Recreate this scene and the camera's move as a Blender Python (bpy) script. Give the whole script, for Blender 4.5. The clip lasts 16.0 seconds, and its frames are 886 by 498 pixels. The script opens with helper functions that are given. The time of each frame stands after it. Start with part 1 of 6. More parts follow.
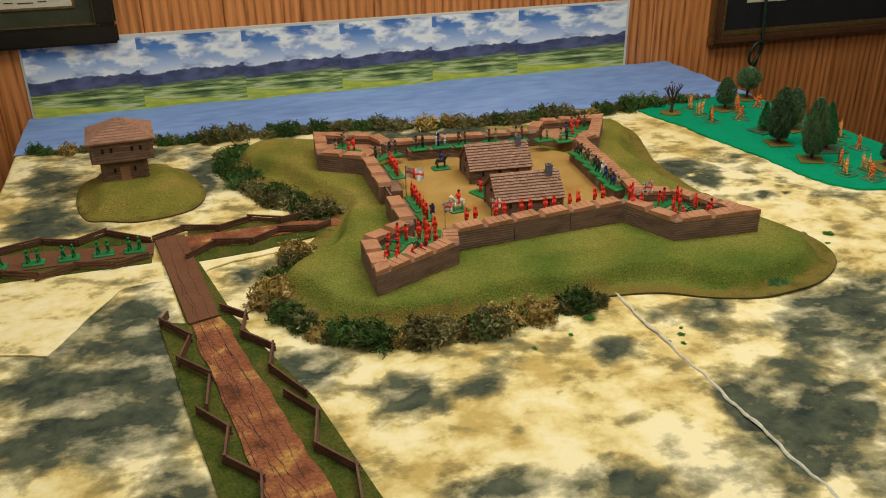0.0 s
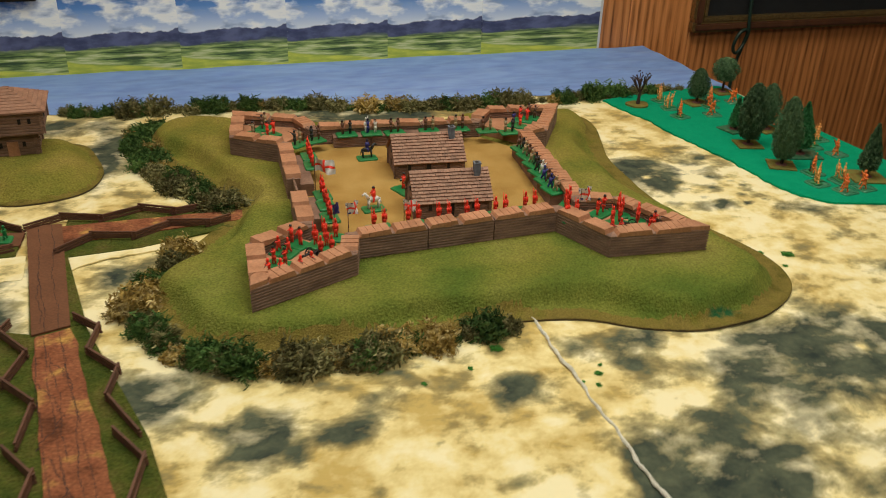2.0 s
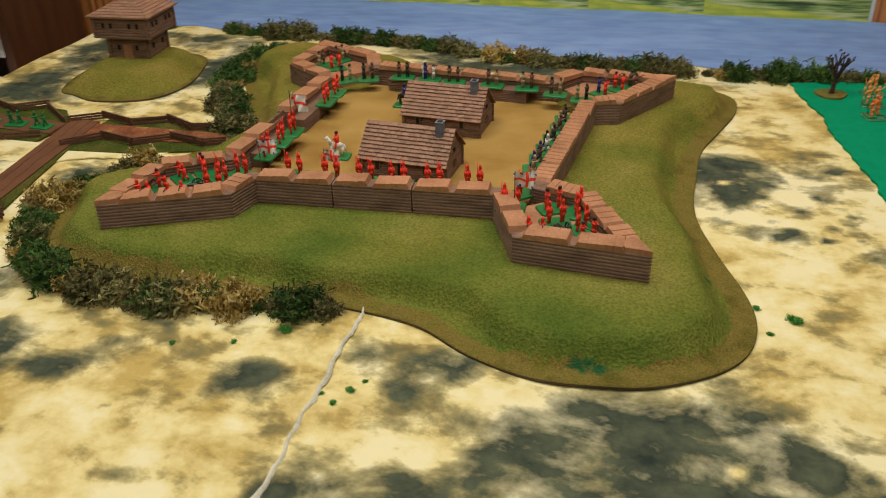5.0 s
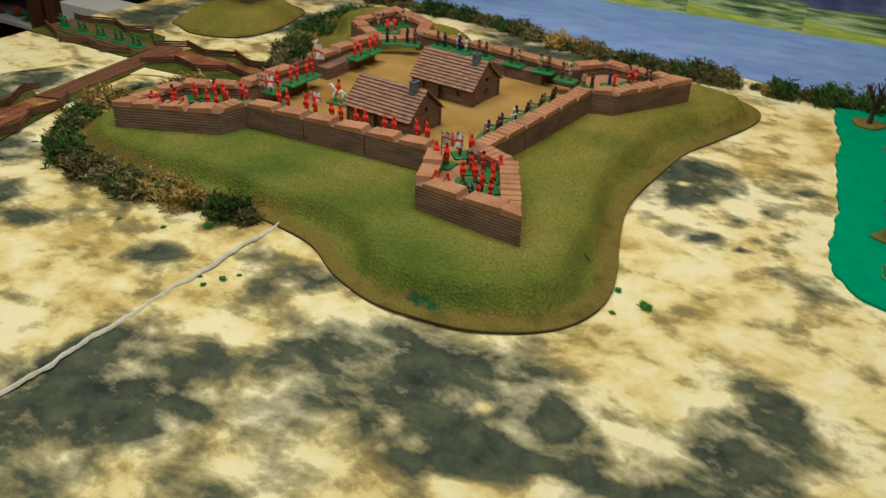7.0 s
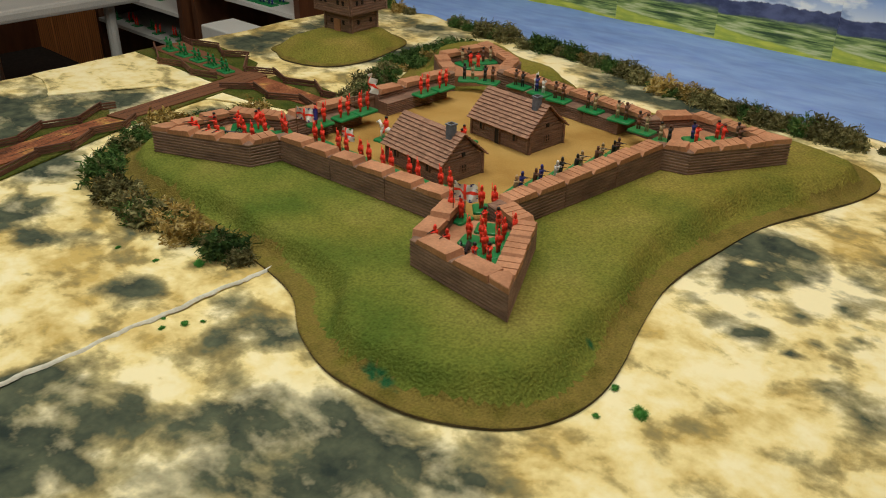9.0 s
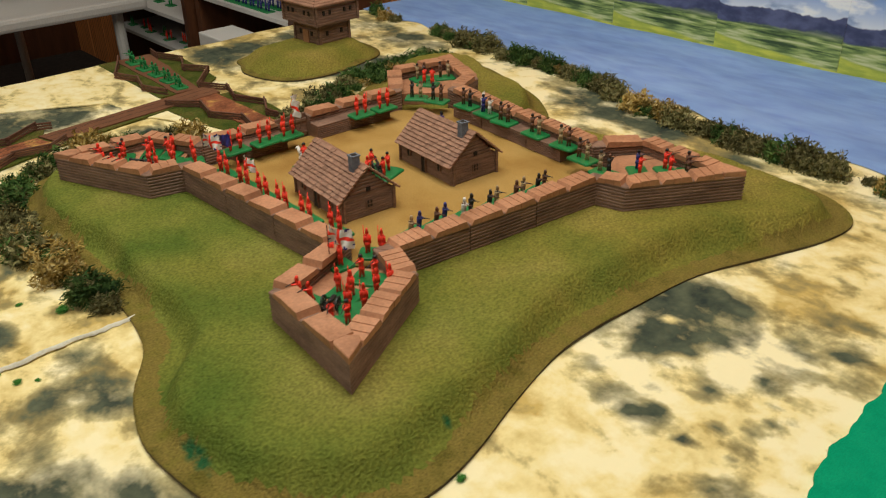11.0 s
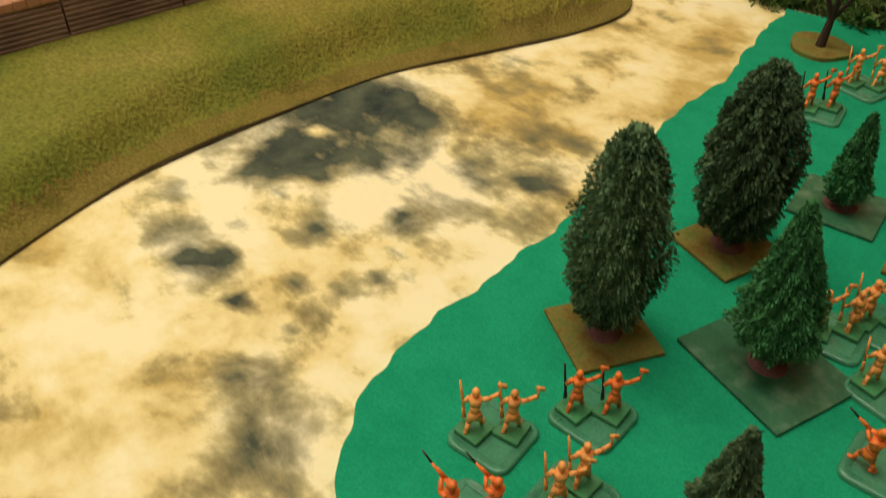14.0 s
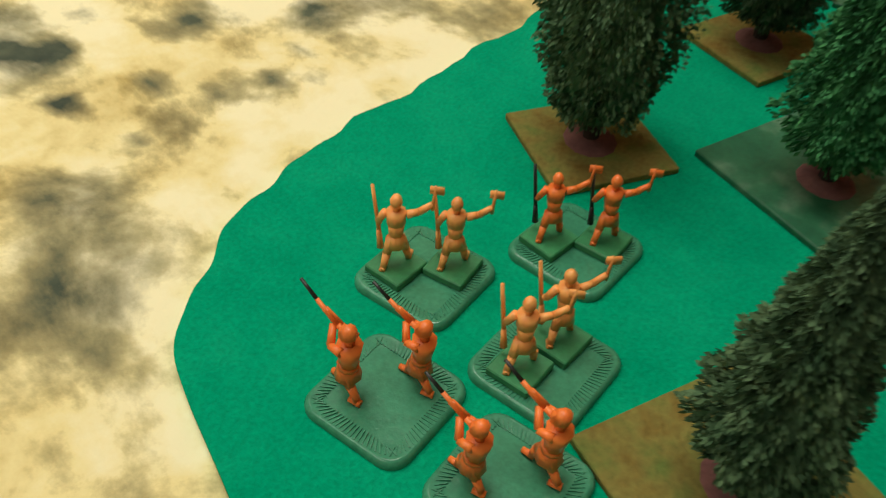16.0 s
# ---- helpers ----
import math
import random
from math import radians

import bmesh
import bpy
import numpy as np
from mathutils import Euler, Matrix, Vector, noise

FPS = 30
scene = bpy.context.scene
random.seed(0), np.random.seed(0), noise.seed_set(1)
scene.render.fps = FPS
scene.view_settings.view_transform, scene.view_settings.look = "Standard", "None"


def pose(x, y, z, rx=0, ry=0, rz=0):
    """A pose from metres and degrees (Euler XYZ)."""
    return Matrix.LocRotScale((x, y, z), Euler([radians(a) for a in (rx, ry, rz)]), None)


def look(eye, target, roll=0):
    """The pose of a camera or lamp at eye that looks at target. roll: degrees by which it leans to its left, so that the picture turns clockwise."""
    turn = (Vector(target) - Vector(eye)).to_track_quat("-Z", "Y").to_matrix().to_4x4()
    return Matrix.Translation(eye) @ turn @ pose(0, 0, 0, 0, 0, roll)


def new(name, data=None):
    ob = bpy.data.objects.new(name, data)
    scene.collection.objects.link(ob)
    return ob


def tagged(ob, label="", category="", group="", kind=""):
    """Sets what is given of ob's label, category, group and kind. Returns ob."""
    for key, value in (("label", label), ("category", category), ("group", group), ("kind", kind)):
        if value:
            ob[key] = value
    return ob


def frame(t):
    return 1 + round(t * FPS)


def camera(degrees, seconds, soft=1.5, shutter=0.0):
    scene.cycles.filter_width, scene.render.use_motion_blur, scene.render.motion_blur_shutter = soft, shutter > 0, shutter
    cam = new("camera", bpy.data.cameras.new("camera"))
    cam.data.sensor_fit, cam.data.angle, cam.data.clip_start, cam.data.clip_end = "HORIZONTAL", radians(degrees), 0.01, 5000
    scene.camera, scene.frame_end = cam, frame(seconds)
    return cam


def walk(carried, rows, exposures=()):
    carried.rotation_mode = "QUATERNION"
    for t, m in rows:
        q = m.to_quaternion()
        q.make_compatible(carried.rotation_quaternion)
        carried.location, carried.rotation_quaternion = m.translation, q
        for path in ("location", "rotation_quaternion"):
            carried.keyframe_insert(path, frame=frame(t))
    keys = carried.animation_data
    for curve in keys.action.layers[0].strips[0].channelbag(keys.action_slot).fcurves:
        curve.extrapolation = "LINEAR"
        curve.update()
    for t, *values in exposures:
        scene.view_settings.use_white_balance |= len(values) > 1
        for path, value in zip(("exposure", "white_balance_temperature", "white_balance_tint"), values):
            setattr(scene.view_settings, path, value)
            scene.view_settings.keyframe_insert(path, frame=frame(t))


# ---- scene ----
cam = camera(55.5, 16.0, soft=1.0, shutter=0.5)
PATH = [
    (0, (0.2, 0.113, 0.594), (0.75, 1.839, -0.254), -0.8),
    (0.5, (0.229, 0.105, 0.59), (0.757, 1.837, -0.259), -1.6),
    (1, (0.274, 0.105, 0.585), (0.803, 1.831, -0.277), -2.0),
    (1.5, (0.315, 0.153, 0.572), (0.867, 1.863, -0.305), -0.1),
    (2, (0.38, 0.236, 0.571), (0.925, 1.933, -0.336), 1.7),
    (2.5, (0.472, 0.257, 0.561), (0.865, 1.988, -0.36), 1.0),
    (3, (0.634, 0.222, 0.553), (0.807, 1.981, -0.383), 0.1),
    (3.2, (0.674, 0.217, 0.553), (0.809, 1.975, -0.392), 0.2),
    (5.3, (1.099, 0.381, 0.505), (0.562, 2.019, -0.509), -3.4),
    (5.5, (1.136, 0.365, 0.513), (0.542, 1.964, -0.53), -4.9),
    (6, (1.238, 0.367, 0.501), (0.626, 1.912, -0.612), -3.9),
    (6.5, (1.36, 0.379, 0.501), (0.64, 1.899, -0.58), 0.2),
    (7, (1.401, 0.387, 0.51), (0.558, 1.892, -0.502), 2.2),
    (7.5, (1.399, 0.404, 0.508), (0.502, 1.901, -0.468), 2.3),
    (8, (1.46, 0.442, 0.512), (0.41, 1.84, -0.459), 2.0),
    (8.2, (1.485, 0.477, 0.5), (0.374, 1.843, -0.449), 1.9),
    (10.3, (1.512, 0.759, 0.487), (0.264, 1.949, -0.527), -1.1),
    (10.5, (1.524, 0.78, 0.493), (0.256, 1.951, -0.518), -1.5),
    (11, (1.557, 0.833, 0.492), (0.245, 1.991, -0.478), -1.2),
    (11.5, (1.564, 0.884, 0.486), (0.223, 2.029, -0.457), -1.5),
    (12, (1.546, 0.965, 0.47), (0.285, 2.181, -0.496), -0.7),
    (12.5, (1.542, 1.04, 0.459), (0.393, 2.33, -0.549), 1.9),
    (13, (1.572, 1.118, 0.433), (0.423, 2.325, -0.673), 2.5),
    (13.5, (1.606, 1.177, 0.382), (0.471, 2.273, -0.847), 1.0),
    (14, (1.619, 1.184, 0.341), (0.521, 2.243, -0.953), 0.4),
    (14.5, (1.622, 1.2, 0.307), (0.554, 2.23, -1.034), -0.5),
    (15, (1.623, 1.217, 0.268), (0.604, 2.253, -1.105), 0.7),
    (15.5, (1.608, 1.231, 0.236), (0.621, 2.283, -1.15), 2.2),
    (16, (1.584, 1.246, 0.202), (0.614, 2.288, -1.203), 2.6),
]
walk(cam, [(t, look(eye, target, roll)) for t, eye, target, roll in PATH], exposures=[(0, 0.08, 6500, 10), (6, -0.13, 6500, 10), (6.5, -0.22, 6350, 9), (7.1, -0.04, 6100, 7), (8, -0.03, 6150, 7), (10.3, 0.08, 6450, 11), (11.2, 0.14, 6450, 11), (12.3, 0.26, 7200, 14), (13.3, 0.24, 8800, 20), (14.3, 0.08, 6600, 11), (16, 0.16, 6350, 9)])

# ---- light ----
world = bpy.data.worlds.new("room_air")
scene.world = world
world.use_nodes = True
world.node_tree.nodes["Background"].inputs[0].default_value = (1.0, 0.9, 0.75, 1)
world.node_tree.nodes["Background"].inputs[1].default_value = 0.05


def area_lamp(name, x, y, z, sx, sy, watts, colour):
    data = bpy.data.lights.new(name, "AREA")
    data.shape, data.size, data.size_y, data.energy, data.color = "RECTANGLE", sx, sy, watts, colour
    ob = new(name, data)
    ob.matrix_world = pose(x, y, z)
    return ob


area_lamp("ceiling_lamp", 0.85, 1.45, 1.62, 1.8, 0.7, 24, (0.96, 0.94, 0.8))
area_lamp("ceiling_lamp", 0.85, -0.1, 1.62, 1.8, 0.7, 15.5, (0.96, 0.94, 0.8))
area_lamp("ceiling_lamp", -1.8, 1.0, 1.62, 1.2, 0.6, 7, (0.96, 0.93, 0.8))


# ---- materials ----
def material(name, colours, scale=40.0, rough=0.7, bump=0.2, fine=300.0, metal=0.0, vary=0.0, spec=0.5, detail=5.0, stretch=(1, 1, 1), coords="Object", bdist=0.001, gritty=0.35):
    """Noise over a ramp of colours, a finer grain on top, and relief."""
    m = bpy.data.materials.new(name)
    m.use_nodes = True
    nt, n = m.node_tree, m.node_tree.nodes
    b = n["Principled BSDF"]
    tc, mp = n.new("ShaderNodeTexCoord"), n.new("ShaderNodeMapping")
    mp.inputs["Scale"].default_value = stretch
    nt.links.new(tc.outputs[coords], mp.inputs["Vector"])
    oi = n.new("ShaderNodeObjectInfo")
    off = n.new("ShaderNodeVectorMath")
    off.operation = "MULTIPLY_ADD"
    cmb = n.new("ShaderNodeCombineXYZ")
    for i in range(3):
        nt.links.new(oi.outputs["Random"], cmb.inputs[i])
    nt.links.new(cmb.outputs[0], off.inputs[0])
    off.inputs[1].default_value = (3.1, 5.3, 7.7)
    nt.links.new(mp.outputs[0], off.inputs[2])
    a = n.new("ShaderNodeTexNoise")
    a.inputs["Scale"].default_value, a.inputs["Detail"].default_value = scale, detail
    nt.links.new(off.outputs[0], a.inputs["Vector"])
    f = n.new("ShaderNodeTexNoise")
    f.inputs["Scale"].default_value, f.inputs["Detail"].default_value = fine, 4
    nt.links.new(off.outputs[0], f.inputs["Vector"])
    ramp = n.new("ShaderNodeValToRGB")
    el = ramp.color_ramp.elements
    while len(el) < len(colours):
        el.new(0.5)
    for i, c in enumerate(colours):
        el[i].position = 0.3 + 0.4 * i / max(1, len(colours) - 1)
        el[i].color = (*c, 1)
    nt.links.new(a.outputs["Fac"], ramp.inputs["Fac"])
    grain = n.new("ShaderNodeMixRGB")
    grain.blend_type, grain.inputs["Fac"].default_value = "OVERLAY", gritty
    nt.links.new(ramp.outputs[0], grain.inputs[1])
    nt.links.new(f.outputs["Fac"], grain.inputs[2])
    last = grain.outputs[0]
    if vary:
        hsv = n.new("ShaderNodeHueSaturation")
        mr = n.new("ShaderNodeMapRange")
        mr.inputs["To Min"].default_value, mr.inputs["To Max"].default_value = 1 - vary, 1 + vary
        nt.links.new(oi.outputs["Random"], mr.inputs["Value"])
        nt.links.new(mr.outputs[0], hsv.inputs["Value"])
        nt.links.new(last, hsv.inputs["Color"])
        last = hsv.outputs[0]
    nt.links.new(last, b.inputs["Base Color"])
    b.inputs["Roughness"].default_value, b.inputs["Metallic"].default_value = rough, metal
    b.inputs["Specular IOR Level"].default_value = spec
    if bump:
        bp = n.new("ShaderNodeBump")
        bp.inputs["Strength"].default_value, bp.inputs["Distance"].default_value = bump, bdist
        nt.links.new(f.outputs["Fac"], bp.inputs["Height"])
        nt.links.new(bp.outputs[0], b.inputs["Normal"])
    return m


def plastic(name, c, rough=0.35, vary=0.06):
    return material(name, [tuple(v * 0.88 for v in c), c, tuple(min(1, v * 1.08) for v in c)], 90, rough, 0.08, 600, vary=vary)


M = dict(
    grass=material("flocked_grass", [(0.125, 0.145, 0.024), (0.22, 0.195, 0.036), (0.31, 0.24, 0.06)], 9, 0.95, 1.0, 330, spec=0.12, detail=9, bdist=0.003, gritty=0.8),
    board=material("board_edge", [(0.06, 0.045, 0.02), (0.1, 0.07, 0.03)], 30, 0.9, 0.3, 300),
    yard=material("packed_sand", [(0.31, 0.17, 0.045), (0.4, 0.24, 0.07), (0.46, 0.29, 0.095)], 14, 0.95, 0.6, 500, spec=0.15, detail=8),
    logs=material("painted_logs", [(0.15, 0.082, 0.058), (0.225, 0.128, 0.09), (0.29, 0.17, 0.12)], 30, 0.6, 0.5, 220, stretch=(1, 1, 3)),
    # light on the wall tops is put into this colour, paler than logs
    caps=material("plank_caps_lit_tone", [(0.37, 0.165, 0.085), (0.46, 0.215, 0.115), (0.52, 0.25, 0.14)], 30, 0.6, 0.4, 260, vary=0.06),
    roof=material("shingle_brown", [(0.22, 0.112, 0.072), (0.32, 0.168, 0.11), (0.39, 0.21, 0.14)], 40, 0.65, 0.5, 260, vary=0.05),
    dark=material("dark_opening", [(0.012, 0.009, 0.008), (0.02, 0.015, 0.012)], 40, 0.8, 0.1),
    chimney=material("grey_stone", [(0.12, 0.14, 0.18), (0.2, 0.22, 0.27)], 200, 0.7, 0.6, 500),
    road=material("rutted_earth", [(0.12, 0.042, 0.02), (0.25, 0.085, 0.04), (0.3, 0.11, 0.052), (0.52, 0.29, 0.08)], 26, 0.9, 1.0, 240, spec=0.2, detail=10, bdist=0.003, gritty=0.8),
    verge=material("dark_flocked_verge", [(0.045, 0.07, 0.012), (0.085, 0.1, 0.018), (0.13, 0.11, 0.03)], 30, 0.95, 1.0, 300, spec=0.12, bdist=0.004, gritty=0.75),
    tuft=material("bright_green_tuft", [(0.06, 0.22, 0.04), (0.1, 0.32, 0.06)], 3, 0.9, 0.3, 14, spec=0.15),
    plank=material("road_brown", [(0.14, 0.058, 0.03), (0.19, 0.082, 0.042)], 16, 0.85, 0.5, 300, spec=0.25),
    rail=material("rail_wood", [(0.1, 0.04, 0.025), (0.16, 0.07, 0.04)], 60, 0.7, 0.4, 300, vary=0.12),
    dry=material("dry_flock", [(0.13, 0.11, 0.02), (0.22, 0.165, 0.04), (0.17, 0.15, 0.025)], 30, 0.95, 0.8, 420, spec=0.15, detail=8, bdist=0.004, gritty=0.75),
    felt=material("green_felt", [(0.0, 0.27, 0.137), (0.001, 0.295, 0.15), (0.003, 0.315, 0.16)], 60, 0.95, 0.8, 700, spec=0.1, detail=8),
    base=plastic("green_plastic", (0.015, 0.2, 0.06), 0.32),
    gloss=plastic("glossy_dark_green_plastic", (0.055, 0.25, 0.14), 0.2),
    tile=plastic("matt_green_plastic", (0.035, 0.22, 0.08), 0.45),
    red=plastic("red_plastic", (0.93, 0.05, 0.024), 0.42),
    orange=plastic("orange_plastic", (0.9, 0.2, 0.035), 0.4),
    amber=plastic("light_orange_plastic", (0.92, 0.37, 0.1), 0.4),
    green=plastic("green_soldier_plastic", (0.012, 0.22, 0.06), 0.4),
    white=plastic("white_plastic", (0.75, 0.73, 0.7), 0.4),
    black=plastic("black_plastic", (0.02, 0.02, 0.02), 0.4),
    brown=plastic("brown_plastic", (0.14, 0.06, 0.035), 0.45),
    blue=plastic("blue_plastic", (0.03, 0.03, 0.2), 0.4),
    tan=plastic("tan_plastic", (0.42, 0.3, 0.17), 0.45),
    metal=material("gun_metal", [(0.03, 0.03, 0.035), (0.06, 0.06, 0.065)], 60, 0.4, 0.1, metal=0.6),
    river=material("blue_cloth", [(0.18, 0.3, 0.62), (0.215, 0.345, 0.69), (0.25, 0.39, 0.75)], 5, 0.75, 0.35, 26, spec=0.25, stretch=(0.6, 1.6, 1), bdist=0.006),
    foam=material("white_board", [(0.68, 0.67, 0.66), (0.75, 0.74, 0.73)], 8, 0.6, 0.05),
    tabletop=material("white_laminate", [(0.55, 0.53, 0.52), (0.62, 0.6, 0.58)], 6, 0.45, 0.05),
    # for unseen room surfaces, set pale so that they bounce fill light
    paint=material("off_white_bounce", [(0.7, 0.67, 0.6), (0.76, 0.73, 0.66)], 3, 0.85, 0.1, 60),
    carpet=material("dark_carpet", [(0.02, 0.017, 0.015), (0.045, 0.035, 0.03)], 60, 0.95, 0.6, 400),
    walnut=material("dark_walnut", [(0.07, 0.025, 0.012), (0.13, 0.05, 0.022)], 8, 0.4, 0.1, 90, stretch=(4, 4, 0.6)),
    blackframe=material("black_lacquer", [(0.010, 0.008, 0.007), (0.018, 0.014, 0.012)], 20, 0.3, 0.05),
    mat_green=material("green_mat_board", [(0.035, 0.04, 0.02), (0.05, 0.055, 0.03)], 40, 0.9, 0.1),
    mat_black=material("black_mat_board", [(0.008, 0.009, 0.011), (0.012, 0.013, 0.016)], 40, 0.7, 0.1),
    gold=material("antique_gold", [(0.16, 0.1, 0.04), (0.32, 0.22, 0.09)], 160, 0.4, 0.4, 300, metal=0.7),
    paper=material("cream_paper", [(0.62, 0.56, 0.43), (0.7, 0.65, 0.53)], 10, 0.8, 0.05),
    leaf_dark=material("dark_foliage", [(0.032, 0.075, 0.034), (0.075, 0.14, 0.065), (0.13, 0.21, 0.1)], 160, 0.8, 0.3, 700, vary=0.2, spec=0.2),
    leaf_mid=material("fir_foliage", [(0.02, 0.1, 0.035), (0.045, 0.19, 0.065), (0.075, 0.26, 0.09)], 160, 0.8, 0.3, 700, vary=0.2, spec=0.2),
    lichen_green=material("green_lichen", [(0.02, 0.05, 0.014), (0.06, 0.12, 0.03), (0.13, 0.19, 0.055)], 2.6, 0.9, 0.4, 14, vary=0.35, spec=0.15),
    lichen_olive=material("olive_lichen", [(0.06, 0.06, 0.024), (0.16, 0.15, 0.06), (0.34, 0.3, 0.15)], 2.6, 0.9, 0.4, 14, vary=0.35, spec=0.15),
    lichen_tan=material("dry_lichen", [(0.16, 0.1, 0.025), (0.36, 0.25, 0.07), (0.55, 0.45, 0.23)], 2.6, 0.9, 0.4, 14, vary=0.3, spec=0.15),
    bark=material("dark_bark", [(0.03, 0.015, 0.012), (0.06, 0.03, 0.022)], 120, 0.9, 0.5, 500),
    plinth=material("flocked_plinth", [(0.17, 0.11, 0.025), (0.2, 0.17, 0.045), (0.13, 0.17, 0.04)], 90, 0.95, 0.7, 500, spec=0.15),
    plinth_green=material("painted_green_plinth", [(0.015, 0.1, 0.045), (0.025, 0.13, 0.06), (0.11, 0.22, 0.13)], 70, 0.45, 0.3, 400),
    rock=material("reddish_soil", [(0.13, 0.05, 0.045), (0.2, 0.085, 0.07)], 150, 0.9, 0.6, 500),
    cable=plastic("dark_green_cable", (0.01, 0.03, 0.02), 0.45),
    fray=material("white_frayed_edge", [(0.55, 0.52, 0.44), (0.75, 0.72, 0.62)], 60, 0.9, 0.5, 400),
)


def cloth_material():
    """Cream cloth with dyed dark blotches from the attribute 'dye' and ochre from 'warm'."""
    m = bpy.data.materials.new("dyed_cloth")
    m.use_nodes = True
    nt, n = m.node_tree, m.node_tree.nodes
    b = n["Principled BSDF"]
    dye, warm = n.new("ShaderNodeAttribute"), n.new("ShaderNodeAttribute")
    dye.attribute_name, warm.attribute_name = "dye", "warm"
    tc = n.new("ShaderNodeTexCoord")
    a = n.new("ShaderNodeTexNoise")
    a.inputs["Scale"].default_value, a.inputs["Detail"].default_value, a.inputs["Roughness"].default_value = 30, 9, 0.6
    a.inputs["Distortion"].default_value = 0.15
    nt.links.new(tc.outputs["Object"], a.inputs["Vector"])
    mp = n.new("ShaderNodeMapping")
    mp.inputs["Scale"].default_value, mp.inputs["Rotation"].default_value = (11.0, 17.0, 1.0), (0, 0, 0.6)
    nt.links.new(tc.outputs["Object"], mp.inputs["Vector"])
    c = n.new("ShaderNodeTexNoise")
    c.inputs["Scale"].default_value, c.inputs["Detail"].default_value, c.inputs["Roughness"].default_value = 1.0, 7, 0.6
    c.inputs["Distortion"].default_value = 0.25
    nt.links.new(mp.outputs[0], c.inputs["Vector"])
    fine = n.new("ShaderNodeMath")
    fine.operation = "MULTIPLY_ADD"
    nt.links.new(a.outputs["Fac"], fine.inputs[0])
    fine.inputs[1].default_value, fine.inputs[2].default_value = 1.7, -0.85
    sub = n.new("ShaderNodeMath")
    sub.operation = "MULTIPLY_ADD"
    nt.links.new(c.outputs["Fac"], sub.inputs[0])
    sub.inputs[1].default_value = 3.5
    coarse = n.new("ShaderNodeMath")
    coarse.operation = "SUBTRACT"
    nt.links.new(fine.outputs[0], coarse.inputs[0])
    coarse.inputs[1].default_value = 1.74
    nt.links.new(coarse.outputs[0], sub.inputs[2])
    add = n.new("ShaderNodeMath")
    add.operation = "ADD"
    nt.links.new(dye.outputs["Fac"], add.inputs[0])
    nt.links.new(sub.outputs[0], add.inputs[1])
    dark = n.new("ShaderNodeValToRGB")
    el = dark.color_ramp.elements
    el[0].position, el[0].color = 0.04, (0, 0, 0, 1)
    half = el.new(0.4)
    half.color = (0.5, 0.5, 0.5, 1)
    el[2].position, el[2].color = 1.0, (1, 1, 1, 1)
    nt.links.new(add.outputs[0], dark.inputs["Fac"])
    add2 = n.new("ShaderNodeMath")
    add2.operation = "ADD"
    nt.links.new(warm.outputs["Fac"], add2.inputs[0])
    blot = n.new("ShaderNodeMath")
    blot.operation = "MULTIPLY_ADD"
    nt.links.new(c.outputs["Fac"], blot.inputs[0])
    blot.inputs[1].default_value = 2.2
    shift = n.new("ShaderNodeMath")
    shift.operation = "SUBTRACT"
    nt.links.new(fine.outputs[0], shift.inputs[0])
    shift.inputs[1].default_value = 1.1
    nt.links.new(shift.outputs[0], blot.inputs[2])
    nt.links.new(blot.outputs[0], add2.inputs[1])
    cream = n.new("ShaderNodeValToRGB")
    el = cream.color_ramp.elements
    el[0].position, el[0].color = 0.1, (0.92, 0.82, 0.52, 1)
    el[1].position, el[1].color = 0.95, (0.58, 0.42, 0.14, 1)
    mid = el.new(0.45)
    mid.color = (0.84, 0.7, 0.34, 1)
    nt.links.new(add2.outputs[0], cream.inputs["Fac"])
    mix = n.new("ShaderNodeMixRGB")
    nt.links.new(dark.outputs[0], mix.inputs["Fac"])
    nt.links.new(cream.outputs[0], mix.inputs[1])
    deep = n.new("ShaderNodeValToRGB")
    el = deep.color_ramp.elements
    el[0].position, el[0].color = 0.35, (0.028, 0.04, 0.034, 1)
    el[1].position, el[1].color = 0.7, (0.12, 0.135, 0.085, 1)
    nt.links.new(a.outputs["Fac"], deep.inputs["Fac"])
    nt.links.new(deep.outputs[0], mix.inputs[2])
    nt.links.new(mix.outputs[0], b.inputs["Base Color"])
    b.inputs["Roughness"].default_value, b.inputs["Specular IOR Level"].default_value = 0.9, 0.15
    f = n.new("ShaderNodeTexNoise")
    f.inputs["Scale"].default_value, f.inputs["Detail"].default_value = 120, 6
    nt.links.new(tc.outputs["Object"], f.inputs["Vector"])
    bp = n.new("ShaderNodeBump")
    bp.inputs["Strength"].default_value, bp.inputs["Distance"].default_value = 0.4, 0.003
    nt.links.new(f.outputs["Fac"], bp.inputs["Height"])
    nt.links.new(bp.outputs[0], b.inputs["Normal"])
    return m


